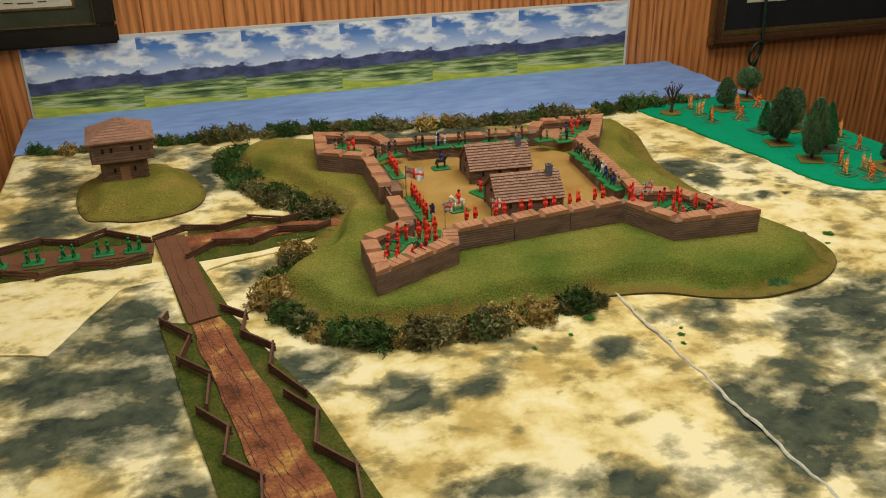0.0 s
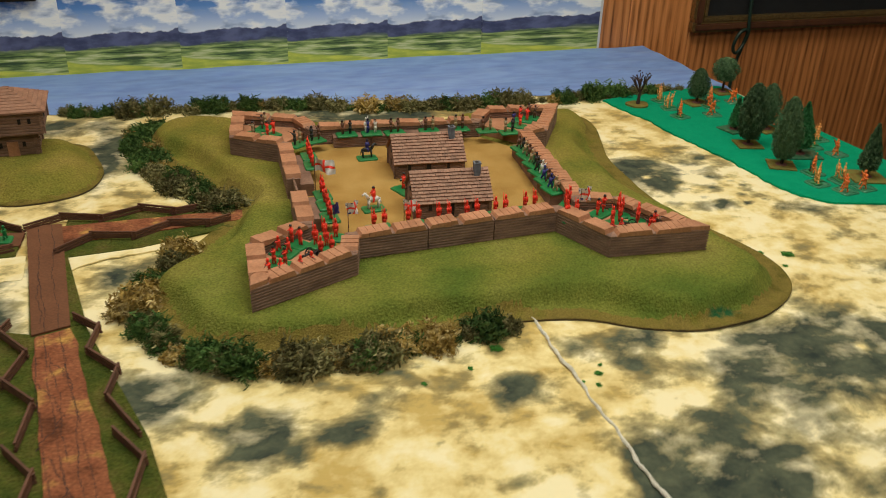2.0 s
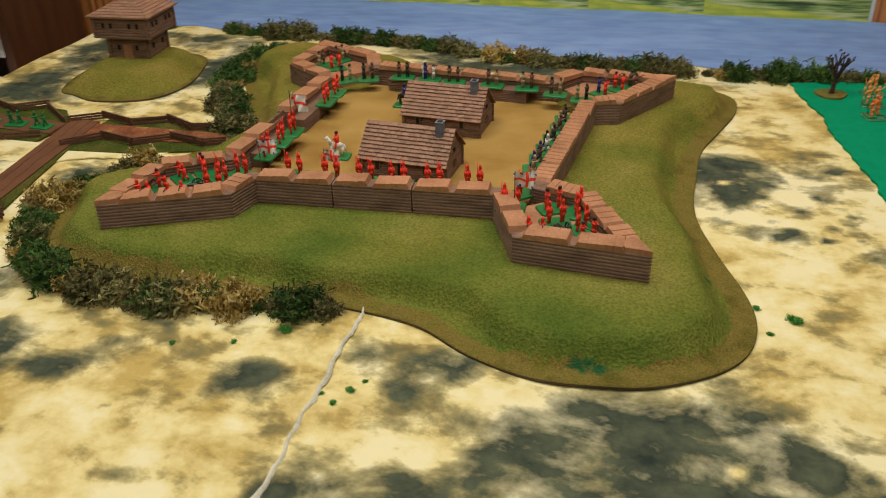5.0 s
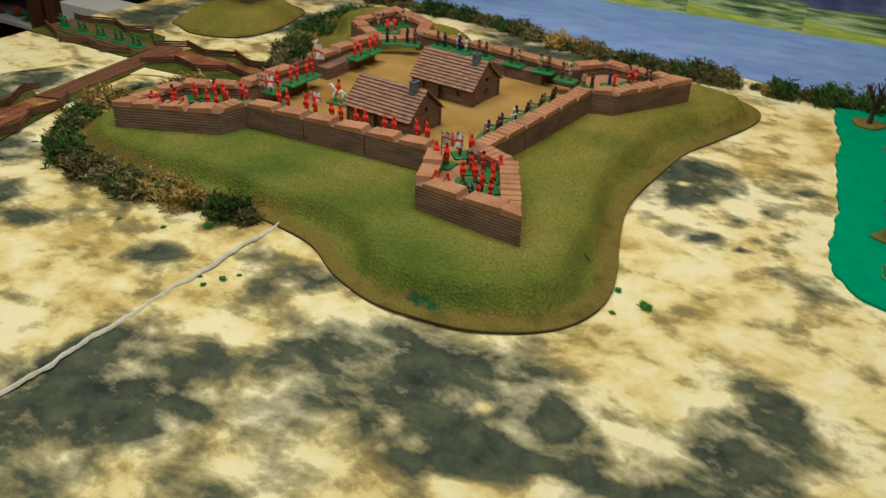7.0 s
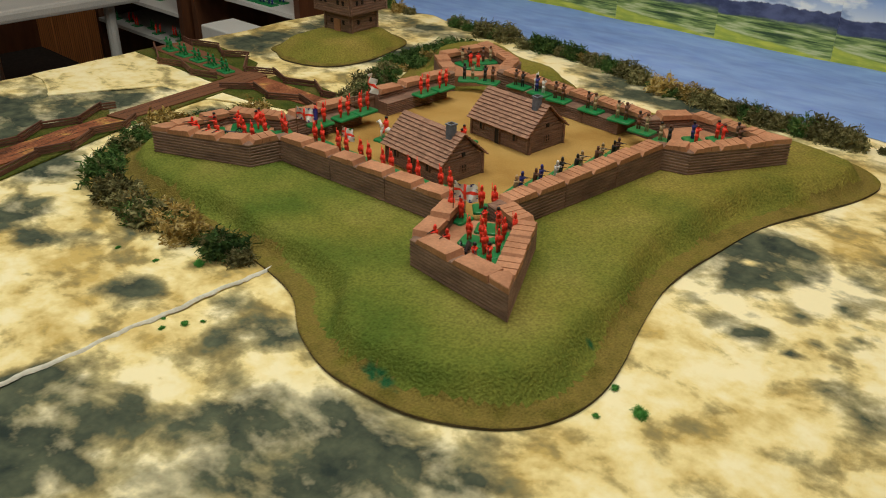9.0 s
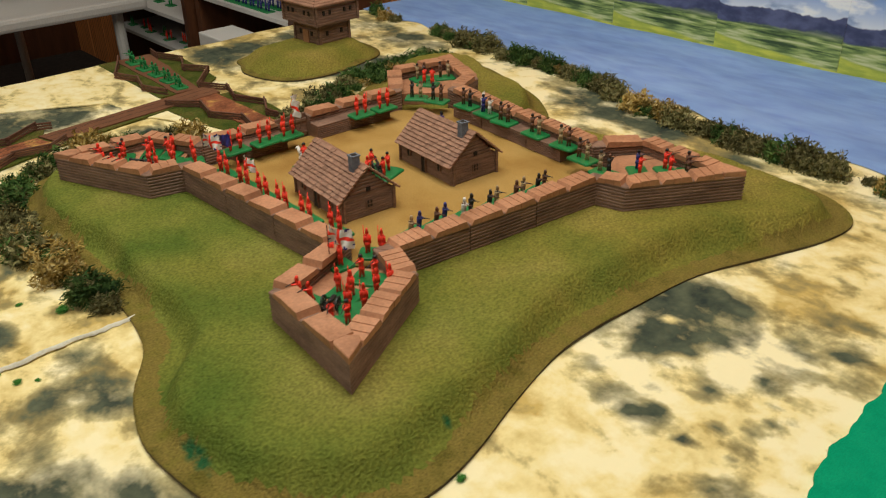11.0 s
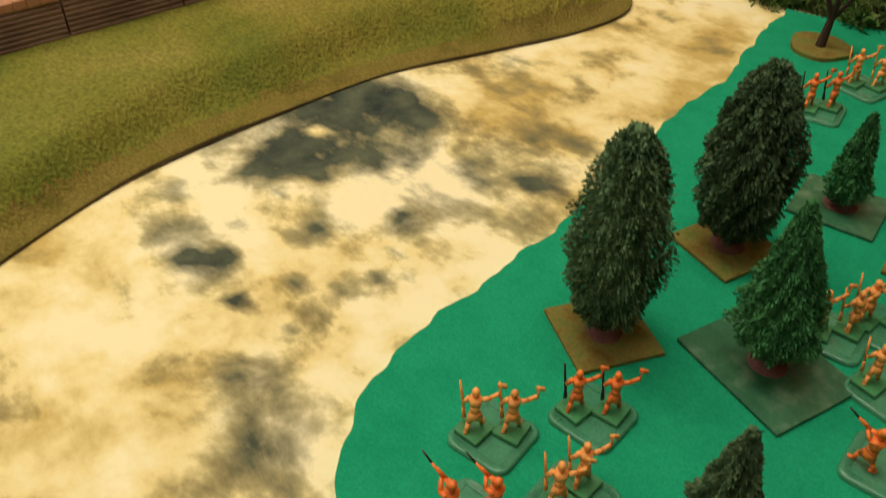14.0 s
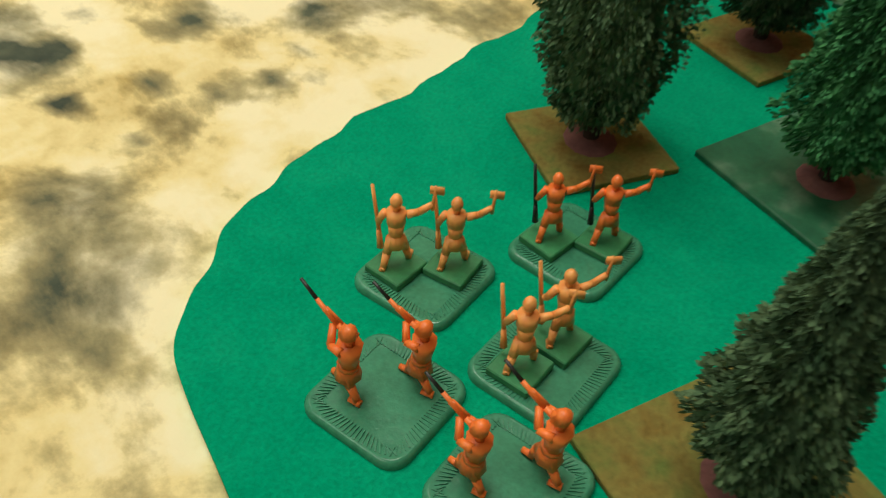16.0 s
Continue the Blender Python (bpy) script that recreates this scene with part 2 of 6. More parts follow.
def panel_material():
    """Wood panelling: oak grain running up, a tone for each board."""
    m = bpy.data.materials.new("oak_panelling")
    m.use_nodes = True
    nt, n = m.node_tree, m.node_tree.nodes
    b = n["Principled BSDF"]
    tc, oi = n.new("ShaderNodeTexCoord"), n.new("ShaderNodeObjectInfo")
    off = n.new("ShaderNodeVectorMath")
    off.operation = "MULTIPLY_ADD"
    cmb = n.new("ShaderNodeCombineXYZ")
    nt.links.new(oi.outputs["Random"], cmb.inputs[0])
    nt.links.new(oi.outputs["Random"], cmb.inputs[2])
    nt.links.new(cmb.outputs[0], off.inputs[0])
    off.inputs[1].default_value = (9.0, 0.0, 5.0)
    nt.links.new(tc.outputs["Object"], off.inputs[2])
    mp = n.new("ShaderNodeMapping")
    mp.inputs["Scale"].default_value = (1.0, 1.0, 0.13)
    nt.links.new(off.outputs[0], mp.inputs["Vector"])
    w = n.new("ShaderNodeTexWave")
    w.wave_type, w.bands_direction = "BANDS", "X"
    w.inputs["Scale"].default_value, w.inputs["Distortion"].default_value = 13, 5
    w.inputs["Detail"].default_value, w.inputs["Detail Scale"].default_value = 2.0, 0.7
    nt.links.new(mp.outputs[0], w.inputs["Vector"])
    mp2 = n.new("ShaderNodeMapping")
    mp2.inputs["Scale"].default_value = (1.0, 1.0, 0.05)
    nt.links.new(off.outputs[0], mp2.inputs["Vector"])
    f = n.new("ShaderNodeTexNoise")
    f.inputs["Scale"].default_value, f.inputs["Detail"].default_value = 160, 5
    nt.links.new(mp2.outputs[0], f.inputs["Vector"])
    mix = n.new("ShaderNodeMixRGB")
    mix.inputs["Fac"].default_value = 0.72
    nt.links.new(w.outputs["Fac"], mix.inputs[1])
    nt.links.new(f.outputs["Fac"], mix.inputs[2])
    r = n.new("ShaderNodeValToRGB")
    el = r.color_ramp.elements
    el[0].position, el[0].color = 0.2, (0.13, 0.04, 0.012, 1)
    el[1].position, el[1].color = 0.72, (0.74, 0.3, 0.1, 1)
    mid = el.new(0.45)
    mid.color = (0.58, 0.21, 0.062, 1)
    nt.links.new(mix.outputs[0], r.inputs["Fac"])
    hsv = n.new("ShaderNodeHueSaturation")
    mr = n.new("ShaderNodeMapRange")
    mr.inputs["To Min"].default_value, mr.inputs["To Max"].default_value = 0.9, 1.1
    nt.links.new(oi.outputs["Random"], mr.inputs["Value"])
    nt.links.new(mr.outputs[0], hsv.inputs["Value"])
    nt.links.new(r.outputs[0], hsv.inputs["Color"])
    nt.links.new(hsv.outputs[0], b.inputs["Base Color"])
    b.inputs["Roughness"].default_value = 0.42
    return m


def print_material():
    """A printed landscape, from the sheet's own coordinates: sky, clouds, ranges, fields."""
    m = bpy.data.materials.new("printed_landscape")
    m.use_nodes = True
    nt, n = m.node_tree, m.node_tree.nodes
    b = n["Principled BSDF"]
    uv = n.new("ShaderNodeUVMap")
    sep = n.new("ShaderNodeSeparateXYZ")
    nt.links.new(uv.outputs[0], sep.inputs[0])

    def noise_at(scale, sx, sy, detail=5.0, rough=0.55):
        mp = n.new("ShaderNodeMapping")
        mp.inputs["Scale"].default_value = (sx, sy, 1)
        nt.links.new(uv.outputs[0], mp.inputs["Vector"])
        t = n.new("ShaderNodeTexNoise")
        t.noise_dimensions = "2D"
        t.inputs["Scale"].default_value, t.inputs["Detail"].default_value, t.inputs["Roughness"].default_value = scale, detail, rough
        nt.links.new(mp.outputs[0], t.inputs["Vector"])
        return t.outputs["Fac"]

    def ramp(src, stops):
        r = n.new("ShaderNodeValToRGB")
        el = r.color_ramp.elements
        while len(el) < len(stops):
            el.new(0.5)
        for e, (p, c) in zip(el, stops):
            e.position, e.color = p, (*c, 1)
        nt.links.new(src, r.inputs["Fac"])
        return r.outputs[0]

    def calc(op, a, c, d=None):
        k = n.new("ShaderNodeMath")
        k.operation = op
        for i, v in enumerate((a, c, d)):
            if v is None:
                continue
            if isinstance(v, (int, float)):
                k.inputs[i].default_value = v
            else:
                nt.links.new(v, k.inputs[i])
        return k.outputs[0]

    def mixed(fac, a, c):
        k = n.new("ShaderNodeMixRGB")
        nt.links.new(fac, k.inputs[0])
        nt.links.new(a, k.inputs[1])
        nt.links.new(c, k.inputs[2])
        return k.outputs[0]

    def above(edge, soft):
        return calc("SMOOTH_MIN", calc("MAXIMUM", calc("DIVIDE", calc("SUBTRACT", sep.outputs[1], edge), soft), 0.0), 1.0, 0.05)

    sky = ramp(sep.outputs[1], [(0.55, (0.8, 0.84, 0.92)), (0.7, (0.4, 0.53, 0.8)), (0.85, (0.12, 0.28, 0.64)), (1.0, (0.06, 0.17, 0.48))])
    cloud = ramp(noise_at(2.6, 1.0, 1.5, 6, 0.5), [(0.39, (0, 0, 0)), (0.49, (1, 1, 1))])
    shade = ramp(noise_at(3.1, 1.0, 2.0, 5, 0.5), [(0.36, (0.34, 0.43, 0.62)), (0.47, (0.78, 0.83, 0.94)), (0.55, (1.0, 1.0, 1.0))])
    air = mixed(cloud, sky, shade)
    field = ramp(noise_at(5.0, 0.6, 5.0, 5, 0.5), [(0.34, (0.05, 0.09, 0.03)), (0.46, (0.2, 0.29, 0.08)), (0.55, (0.4, 0.49, 0.15)), (0.66, (0.66, 0.68, 0.34))])
    meadow = ramp(noise_at(5.0, 1.0, 4.0), [(0.35, (0.42, 0.5, 0.07)), (0.65, (0.72, 0.72, 0.1))])
    hills = ramp(noise_at(5.0, 1.0, 1.4, 4), [(0.36, (0.055, 0.065, 0.14)), (0.64, (0.13, 0.145, 0.27))])
    near = ramp(noise_at(8.0, 1.0, 2.0, 6), [(0.35, (0.04, 0.06, 0.08)), (0.65, (0.14, 0.17, 0.15))])
    ridge = calc("MULTIPLY_ADD", noise_at(3.2, 1.0, 0.0, 6, 0.48), 0.3, calc("MULTIPLY_ADD", sep.outputs[0], 0.02, 0.40))
    ridge2 = calc("MULTIPLY_ADD", noise_at(4.1, 1.0, 0.0, 5, 0.5), 0.16, calc("MULTIPLY_ADD", sep.outputs[0], 0.05, 0.30))
    shore = calc("MULTIPLY_ADD", noise_at(1.7, 1.0, 0.0, 2, 0.5), 0.16, calc("MULTIPLY_ADD", sep.outputs[0], -0.15, 0.17))
    col = mixed(above(shore, 0.02), meadow, field)
    col = mixed(above(0.37, 0.06), col, near)
    col = mixed(above(ridge2, 0.02), col, hills)
    col = mixed(above(ridge, 0.012), col, air)
    nt.links.new(col, b.inputs["Base Color"])
    b.inputs["Roughness"].default_value = 0.5
    return m


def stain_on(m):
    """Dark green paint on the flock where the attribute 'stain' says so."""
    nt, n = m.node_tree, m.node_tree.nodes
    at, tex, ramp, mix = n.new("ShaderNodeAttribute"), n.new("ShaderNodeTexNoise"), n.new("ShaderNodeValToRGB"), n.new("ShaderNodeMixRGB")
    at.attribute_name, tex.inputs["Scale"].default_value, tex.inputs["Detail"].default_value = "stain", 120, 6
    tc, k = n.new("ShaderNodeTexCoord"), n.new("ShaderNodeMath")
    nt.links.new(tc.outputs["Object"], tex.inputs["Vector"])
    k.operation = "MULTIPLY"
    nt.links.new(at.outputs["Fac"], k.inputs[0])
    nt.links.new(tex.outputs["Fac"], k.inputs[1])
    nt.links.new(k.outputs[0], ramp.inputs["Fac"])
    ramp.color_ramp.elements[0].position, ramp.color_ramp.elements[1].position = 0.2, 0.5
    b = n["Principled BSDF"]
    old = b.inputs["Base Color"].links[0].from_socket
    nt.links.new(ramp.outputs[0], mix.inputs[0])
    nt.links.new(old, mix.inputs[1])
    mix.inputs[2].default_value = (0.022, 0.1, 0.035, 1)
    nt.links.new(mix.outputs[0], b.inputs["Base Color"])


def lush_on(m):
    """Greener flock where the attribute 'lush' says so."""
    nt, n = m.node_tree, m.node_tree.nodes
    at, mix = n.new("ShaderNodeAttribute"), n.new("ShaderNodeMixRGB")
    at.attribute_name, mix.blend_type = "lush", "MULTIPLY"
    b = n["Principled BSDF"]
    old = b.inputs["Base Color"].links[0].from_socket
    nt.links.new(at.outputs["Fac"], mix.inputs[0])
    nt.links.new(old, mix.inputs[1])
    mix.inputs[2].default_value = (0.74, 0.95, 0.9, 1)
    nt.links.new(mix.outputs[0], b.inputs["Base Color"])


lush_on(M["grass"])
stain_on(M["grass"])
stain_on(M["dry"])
M["cloth"], M["panel"], M["print"] = cloth_material(), panel_material(), print_material()


# ---- shape helpers ----
def link_mesh(name, bm, mat, parent=None, label=""):
    me = bpy.data.meshes.new(name)
    bm.to_mesh(me)
    bm.free()
    for k in mat if isinstance(mat, (list, tuple)) else [mat]:
        me.materials.append(M[k])
    ob = new(name, me)
    if parent:
        ob.parent = parent
    if label:
        ob["label"] = label
    return ob


def part(name, bm, mat, parent, label=""):
    return link_mesh(name, bm, mat, parent, label)


def thing(name, m, label, category, group="", kind=""):
    ob = new(name)
    ob.empty_display_size = 0.01
    ob.matrix_world = m
    return tagged(ob, label, category, group, kind)


def box(bm, x0, x1, y0, y1, z0, z1, m=None, mat=0):
    vs = [bm.verts.new((x, y, z)) for z in (z0, z1) for x, y in ((x0, y0), (x1, y0), (x1, y1), (x0, y1))]
    if m:
        for v in vs:
            v.co = m @ v.co
    for f in ((3, 2, 1, 0), (4, 5, 6, 7), (0, 1, 5, 4), (1, 2, 6, 5), (2, 3, 7, 6), (3, 0, 4, 7)):
        bm.faces.new([vs[i] for i in f]).material_index = mat
    return vs


def soft_box(x0, x1, y0, y1, z0, z1, w, segments=2):
    bm = bmesh.new()
    box(bm, x0, x1, y0, y1, z0, z1)
    bmesh.ops.bevel(bm, geom=bm.edges[:], offset=w, segments=segments, profile=0.5, affect="EDGES")
    return bm


def prism(bm, pts, z0, z1, mat=0):
    """A flat polygon drawn up from z0 to z1."""
    lo = [bm.verts.new((x, y, z0)) for x, y in pts]
    hi = [bm.verts.new((x, y, z1)) for x, y in pts]
    bm.faces.new(list(reversed(lo))).material_index = mat
    bm.faces.new(hi).material_index = mat
    k = len(pts)
    for i in range(k):
        bm.faces.new((lo[i], lo[(i + 1) % k], hi[(i + 1) % k], hi[i])).material_index = mat


def limb(bm, a, b, ra, rb, sides=6, mat=0):
    """A tapered round bar from a to b."""
    a, b = Vector(a), Vector(b)
    q = (b - a).to_track_quat("Z", "Y")
    rings = []
    for p, r in ((a, ra), (b, rb)):
        rings.append([bm.verts.new(p + q @ Vector((r * math.cos(t), r * math.sin(t), 0))) for t in (2 * math.pi * i / sides for i in range(sides))])
    for i in range(sides):
        j = (i + 1) % sides
        bm.faces.new((rings[0][i], rings[0][j], rings[1][j], rings[1][i])).material_index = mat
    bm.faces.new(list(reversed(rings[0]))).material_index = mat
    bm.faces.new(rings[1]).material_index = mat


def ball(bm, c, r, mat=0, stretch=(1, 1, 1), u=8, v=5):
    k = len(bm.faces)
    bmesh.ops.create_uvsphere(bm, u_segments=u, v_segments=v, radius=r, matrix=Matrix.Translation(c) @ Matrix.Diagonal((*stretch, 1)))
    bm.faces.ensure_lookup_table()
    for f in bm.faces[k:]:
        f.material_index, f.smooth = mat, True


def curve_points(pts, n=6, closed=True):
    """Catmull-Rom through the points."""
    out, k = [], len(pts)
    for i in range(k if closed else k - 1):
        p = [Vector(pts[(i + j) % k] if closed else pts[min(max(i + j, 0), k - 1)]) for j in (-1, 0, 1, 2)]
        for s in range(n):
            t = s / n
            q = 0.5 * (2 * p[1] + (p[2] - p[0]) * t + (2 * p[0] - 5 * p[1] + 4 * p[2] - p[3]) * t * t + (3 * p[1] - p[0] - 3 * p[2] + p[3]) * t ** 3)
            out.append(tuple(q))
    if not closed:
        out.append(tuple(pts[-1]))
    return out


def inside_and_depth(x, y, poly):
    """Distance arrays from points to a polygon's edge, positive inside."""
    ins = np.zeros(x.shape, bool)
    d = np.full(x.shape, 1e9)
    k = len(poly)
    for i in range(k):
        (ax, ay), (bx, by) = poly[i], poly[(i + 1) % k]
        cross = ((ay > y) != (by > y)) & (x < (bx - ax) * (y - ay) / ((by - ay) or 1e-12) + ax)
        ins ^= cross
        l2 = (bx - ax) ** 2 + (by - ay) ** 2 + 1e-12
        t = np.clip(((x - ax) * (bx - ax) + (y - ay) * (by - ay)) / l2, 0, 1)
        d = np.minimum(d, np.hypot(x - ax - t * (bx - ax), y - ay - t * (by - ay)))
    return np.where(ins, d, -d)


def step01(v):
    v = np.clip(v, 0, 1)
    return v * v * (3 - 2 * v)


# ---- room ----
WALL_Y, CEIL, FLOOR = 2.405, 1.65, -0.76
FLOOR_X0, FLOOR_X1, FLOOR_Y0 = -3.2, 4.2, -2.4


def slab(name, x0, x1, y0, y1, z0, z1, mat, label, category):
    bm = bmesh.new()
    box(bm, x0, x1, y0, y1, z0, z1)
    return tagged(link_mesh(name, bm, mat), label, category, kind="structure")


slab("floor", FLOOR_X0, FLOOR_X1, FLOOR_Y0, WALL_Y + 0.02, FLOOR - 0.1, FLOOR, "carpet", "dark carpeted floor of the games room", "floor")
# ceiling, east and south walls are unseen: added to enclose and bounce light
slab("ceiling", FLOOR_X0, FLOOR_X1, FLOOR_Y0, WALL_Y + 0.02, CEIL, CEIL + 0.1, "paint", "unseen off-white ceiling added to close the room and bounce light", "ceiling")
slab("wall_west", FLOOR_X0 - 0.1, FLOOR_X0, FLOOR_Y0, WALL_Y + 0.1, FLOOR, CEIL, "walnut", "dark brown wall behind the shelving", "wall")
slab("wall_east", FLOOR_X1, FLOOR_X1 + 0.1, FLOOR_Y0, WALL_Y + 0.1, FLOOR, CEIL, "paint", "unseen off-white side wall added to bounce light", "wall")
slab("wall_south", FLOOR_X0, FLOOR_X1, FLOOR_Y0 - 0.1, FLOOR_Y0, FLOOR, CEIL, "paint", "unseen off-white wall behind the viewer, added to bounce light", "wall")
wall_n = slab("wall_north", FLOOR_X0, FLOOR_X1, WALL_Y + 0.02, WALL_Y + 0.12, FLOOR, CEIL, "walnut", "wall panelled with grooved oak-grain boards", "wall")


# ---- table, cloth, river ----
T_X0, T_X1, T_Y0, T_Y1 = -0.16, 1.665, 0.30, 2.38


def blotch_field(x, y):
    """How strongly the cloth is dyed dark: the larger stains, with ragged edges."""
    flat = np.stack([x.ravel(), y.ravel()], -1)
    rag = np.array([noise.fractal((a * 16, b * 16, 0.0), 0.9, 2.1, 4) for a, b in flat]).reshape(x.shape)
    rag2 = np.array([noise.fractal((a * 16, b * 16, 7.0), 0.9, 2.1, 4) for a, b in flat]).reshape(x.shape)
    dye = np.zeros(x.shape)
    for cx, cy, rx, ry, s in STAINS:
        amp = min(0.02, 0.55 * min(rx, ry))
        d = np.hypot((x + amp * rag - cx) / rx, (y + amp * rag2 - cy) / ry)
        dye += s * (1.1 if max(rx, ry) > 0.034 else 0.85) * (1 - step01(d / 1.75))
    dye = dye * (1 + 0.3 * rag2)
    return np.clip(dye * 0.95, -0.7, 0.95)


STAINS = [
    (0.0529, 1.257, 0.07, 0.06, 0.8), (0.0924, 1.117, 0.08, 0.06, 0.85), (0.077, 0.9778, 0.06, 0.045, 0.8), (-0.0166, 1.107, 0.04, 0.04, 0.5), (0.1618, 1.137, 0.03, 0.05, 0.6), (-0.015, 0.9821, 0.04, 0.06, 0.6),
    (0.1677, 0.8466, 0.05, 0.05, 0.7), (-0.0542, 1.313, 0.04, 0.03, 0.4), (0.3147, 1.045, 0.045, 0.05, 0.9), (0.4173, 0.9637, 0.04, 0.03, 0.85), (0.4193, 0.9088, 0.03, 0.025, 0.6), (0.5177, 0.9319, 0.045, 0.025, 0.85),
    (0.7011, 0.9509, 0.035, 0.03, 0.9), (0.5562, 0.9708, 0.03, 0.015, 0.6), (0.3679, 0.8533, 0.015, 0.05, 0.6), (0.4663, 0.7459, 0.03, 0.03, 0.7), (0.5551, 0.7189, 0.05, 0.03, 0.7), (0.3281, 0.816, 0.02, 0.03, 0.5),
]
STAINS += [
    (0.8505, 0.9942, 0.035, 0.035, 0.75), (0.808, 0.81, 0.04, 0.06, 0.75), (1.019, 0.94, 0.05, 0.04, 0.75), (0.8393, 0.6605, 0.05, 0.05, 0.7), (0.9149, 0.7884, 0.05, 0.05, 0.75), (1.16, 1.498, 0.072, 0.07, 1.0),
    (1.118, 0.9524, 0.10, 0.05, 1.0), (1.196, 1.347, 0.02, 0.02, 0.4), (0.8977, 0.8675, 0.05, 0.035, 0.7), (0.8848, 1.014, 0.035, 0.03, 0.7), (1.13, 0.8362, 0.02, 0.02, 0.7), (1.206, 0.9009, 0.03, 0.03, 0.7),
    (1, 0.8046, 0.04, 0.04, 0.6), (1.079, 0.6962, 0.06, 0.05, 0.6), (1.376, 1.062, 0.03, 0.04, 0.7), (1.334, 1.314, 0.025, 0.03, 0.3), (1.158, 1.378, 0.015, 0.012, 0.6), (1.308, 0.863, 0.05, 0.06, 0.6),
]
STAINS += [
    (1.191, 1.68, 0.03, 0.02, 0.8), (1.243, 1.71, 0.03, 0.03, 0.6), (1.244, 1.352, 0.02, 0.022, 0.35), (1.34, 1.325, 0.03, 0.03, 0.35), (1.296, 1.556, 0.025, 0.03, 0.6), (1.325, 1.579, 0.02, 0.02, 0.6),
    (1.258, 1.439, 0.03, 0.012, 0.5), (1.385, 1.296, 0.04, 0.03, 0.35), (1.319, 1.335, 0.025, 0.02, 0.4), (1.24, 1.36, 0.02, 0.02, 0.15), (1.323, 1.399, 0.02, 0.03, 0.35), (-0.0709, 1.919, 0.06, 0.07, 0.8),
    (0.1619, 1.988, 0.09, 0.05, 0.85), (0.228, 1.852, 0.035, 0.08, 0.85), (-0.0582, 1.676, 0.05, 0.08, 0.8), (0.2622, 1.749, 0.03, 0.05, 0.5), (0.1133, 1.361, 0.04, 0.03, 0.6), (0.742, 1.914, 0.12, 0.03, 0.8),
]
STAINS += [(1.169, 1.486, 0.014, 0.012, -1.6), (1.154, 0.9155, 0.016, 0.016, -1.4), (0.6535, 1.99, 0.1, 0.02, 0.7), (1.295, 1.221, 0.14, 0.16, -0.3), (0.5554, 0.8452, 0.16, 0.08, -0.25), (1.267, 1.795, 0.06, 0.12, -0.3), (0.0348, 1.473, 0.2, 0.05, -0.2)]
STAINS += [(1.065, 0.8968, 0.15, 0.085, 0.55), (0.8486, 0.7611, 0.1, 0.08, 0.4), (0.9605, 0.7117, 0.1, 0.06, 0.4), (0.0474, 1.077, 0.12, 0.13, 0.3), (0.0177, 0.862, 0.1, 0.08, 0.35), (0.2953, 1.026, 0.06, 0.06, 0.3), (1.151, 1.549, 0.05, 0.06, 0.4), (1.391, 1.311, 0.05, 0.045, 0.3), (1.364, 0.9546, 0.08, 0.12, 0.35)]
STAINS += [(1.124, 0.9275, 0.12, 0.06, 0.5), (0.8389, 0.7296, 0.09, 0.06, 0.5), (0.7301, 0.6882, 0.06, 0.05, 0.45), (0.6085, 0.7089, 0.06, 0.04, 0.4), (0.454, 0.7381, 0.06, 0.05, 0.5), (0.0907, 0.7941, 0.1, 0.05, 0.4), (1.381, 1.025, 0.06, 0.07, 0.45), (1.402, 1.282, 0.05, 0.03, 0.35), (0.9435, 0.6095, 0.12, 0.05, 0.45)]
STAINS += [(0.8522, 1.013, 0.03, 0.025, -0.7), (0.8998, 0.9024, 0.03, 0.045, -0.7), (0.9159, 0.7937, 0.02, 0.05, -0.5), (0.9359, 0.6802, 0.025, 0.05, -0.4), (0.9999, 0.9227, 0.06, 0.04, 0.4), (0.8375, 0.7683, 0.06, 0.035, 0.5), (0.8337, 0.6861, 0.05, 0.04, 0.4), (0.8005, 1.017, 0.022, 0.03, 0.8), (0.6789, 0.952, 0.03, 0.028, 0.5)]
STAINS += [(-0.0606, 1.815, 0.05, 0.05, 0.4), (0.0003, 1.627, 0.08, 0.04, 0.6), (-0.0813, 1.678, 0.07, 0.08, 0.5), (0.2175, 1.808, 0.03, 0.06, 0.6), (0.2563, 1.884, 0.035, 0.05, 0.7), (0.0292, 2.027, 0.1, 0.03, 0.5), (0.1193, 1.228, 0.04, 0.06, 0.5), (0.006, 1.145, 0.08, 0.06, 0.5), (0.0482, 0.9585, 0.1, 0.05, 0.4)]
STAINS += [(1.201, 1.528, 0.05, 0.05, 0.7), (1.163, 0.8849, 0.05, 0.04, 0.5), (1.238, 0.8806, 0.03, 0.025, 0.5), (1.142, 0.8136, 0.02, 0.02, 0.5), (1.371, 0.9361, 0.05, 0.05, 0.5), (0.7385, 1.953, 0.14, 0.02, 0.4), (1.013, 1.916, 0.16, 0.02, 0.45)]
STAINS += [(0.0677, 1.141, 0.12, 0.08, 0.5), (0.0891, 1.011, 0.08, 0.05, 0.4), (0.0178, 0.8402, 0.12, 0.06, -0.35)]
STAINS += [(1.37, 1.212, 0.045, 0.06, 0.3), (1.293, 1.27, 0.03, 0.03, 0.25), (1.257, 1.617, 0.04, 0.05, 0.25)]
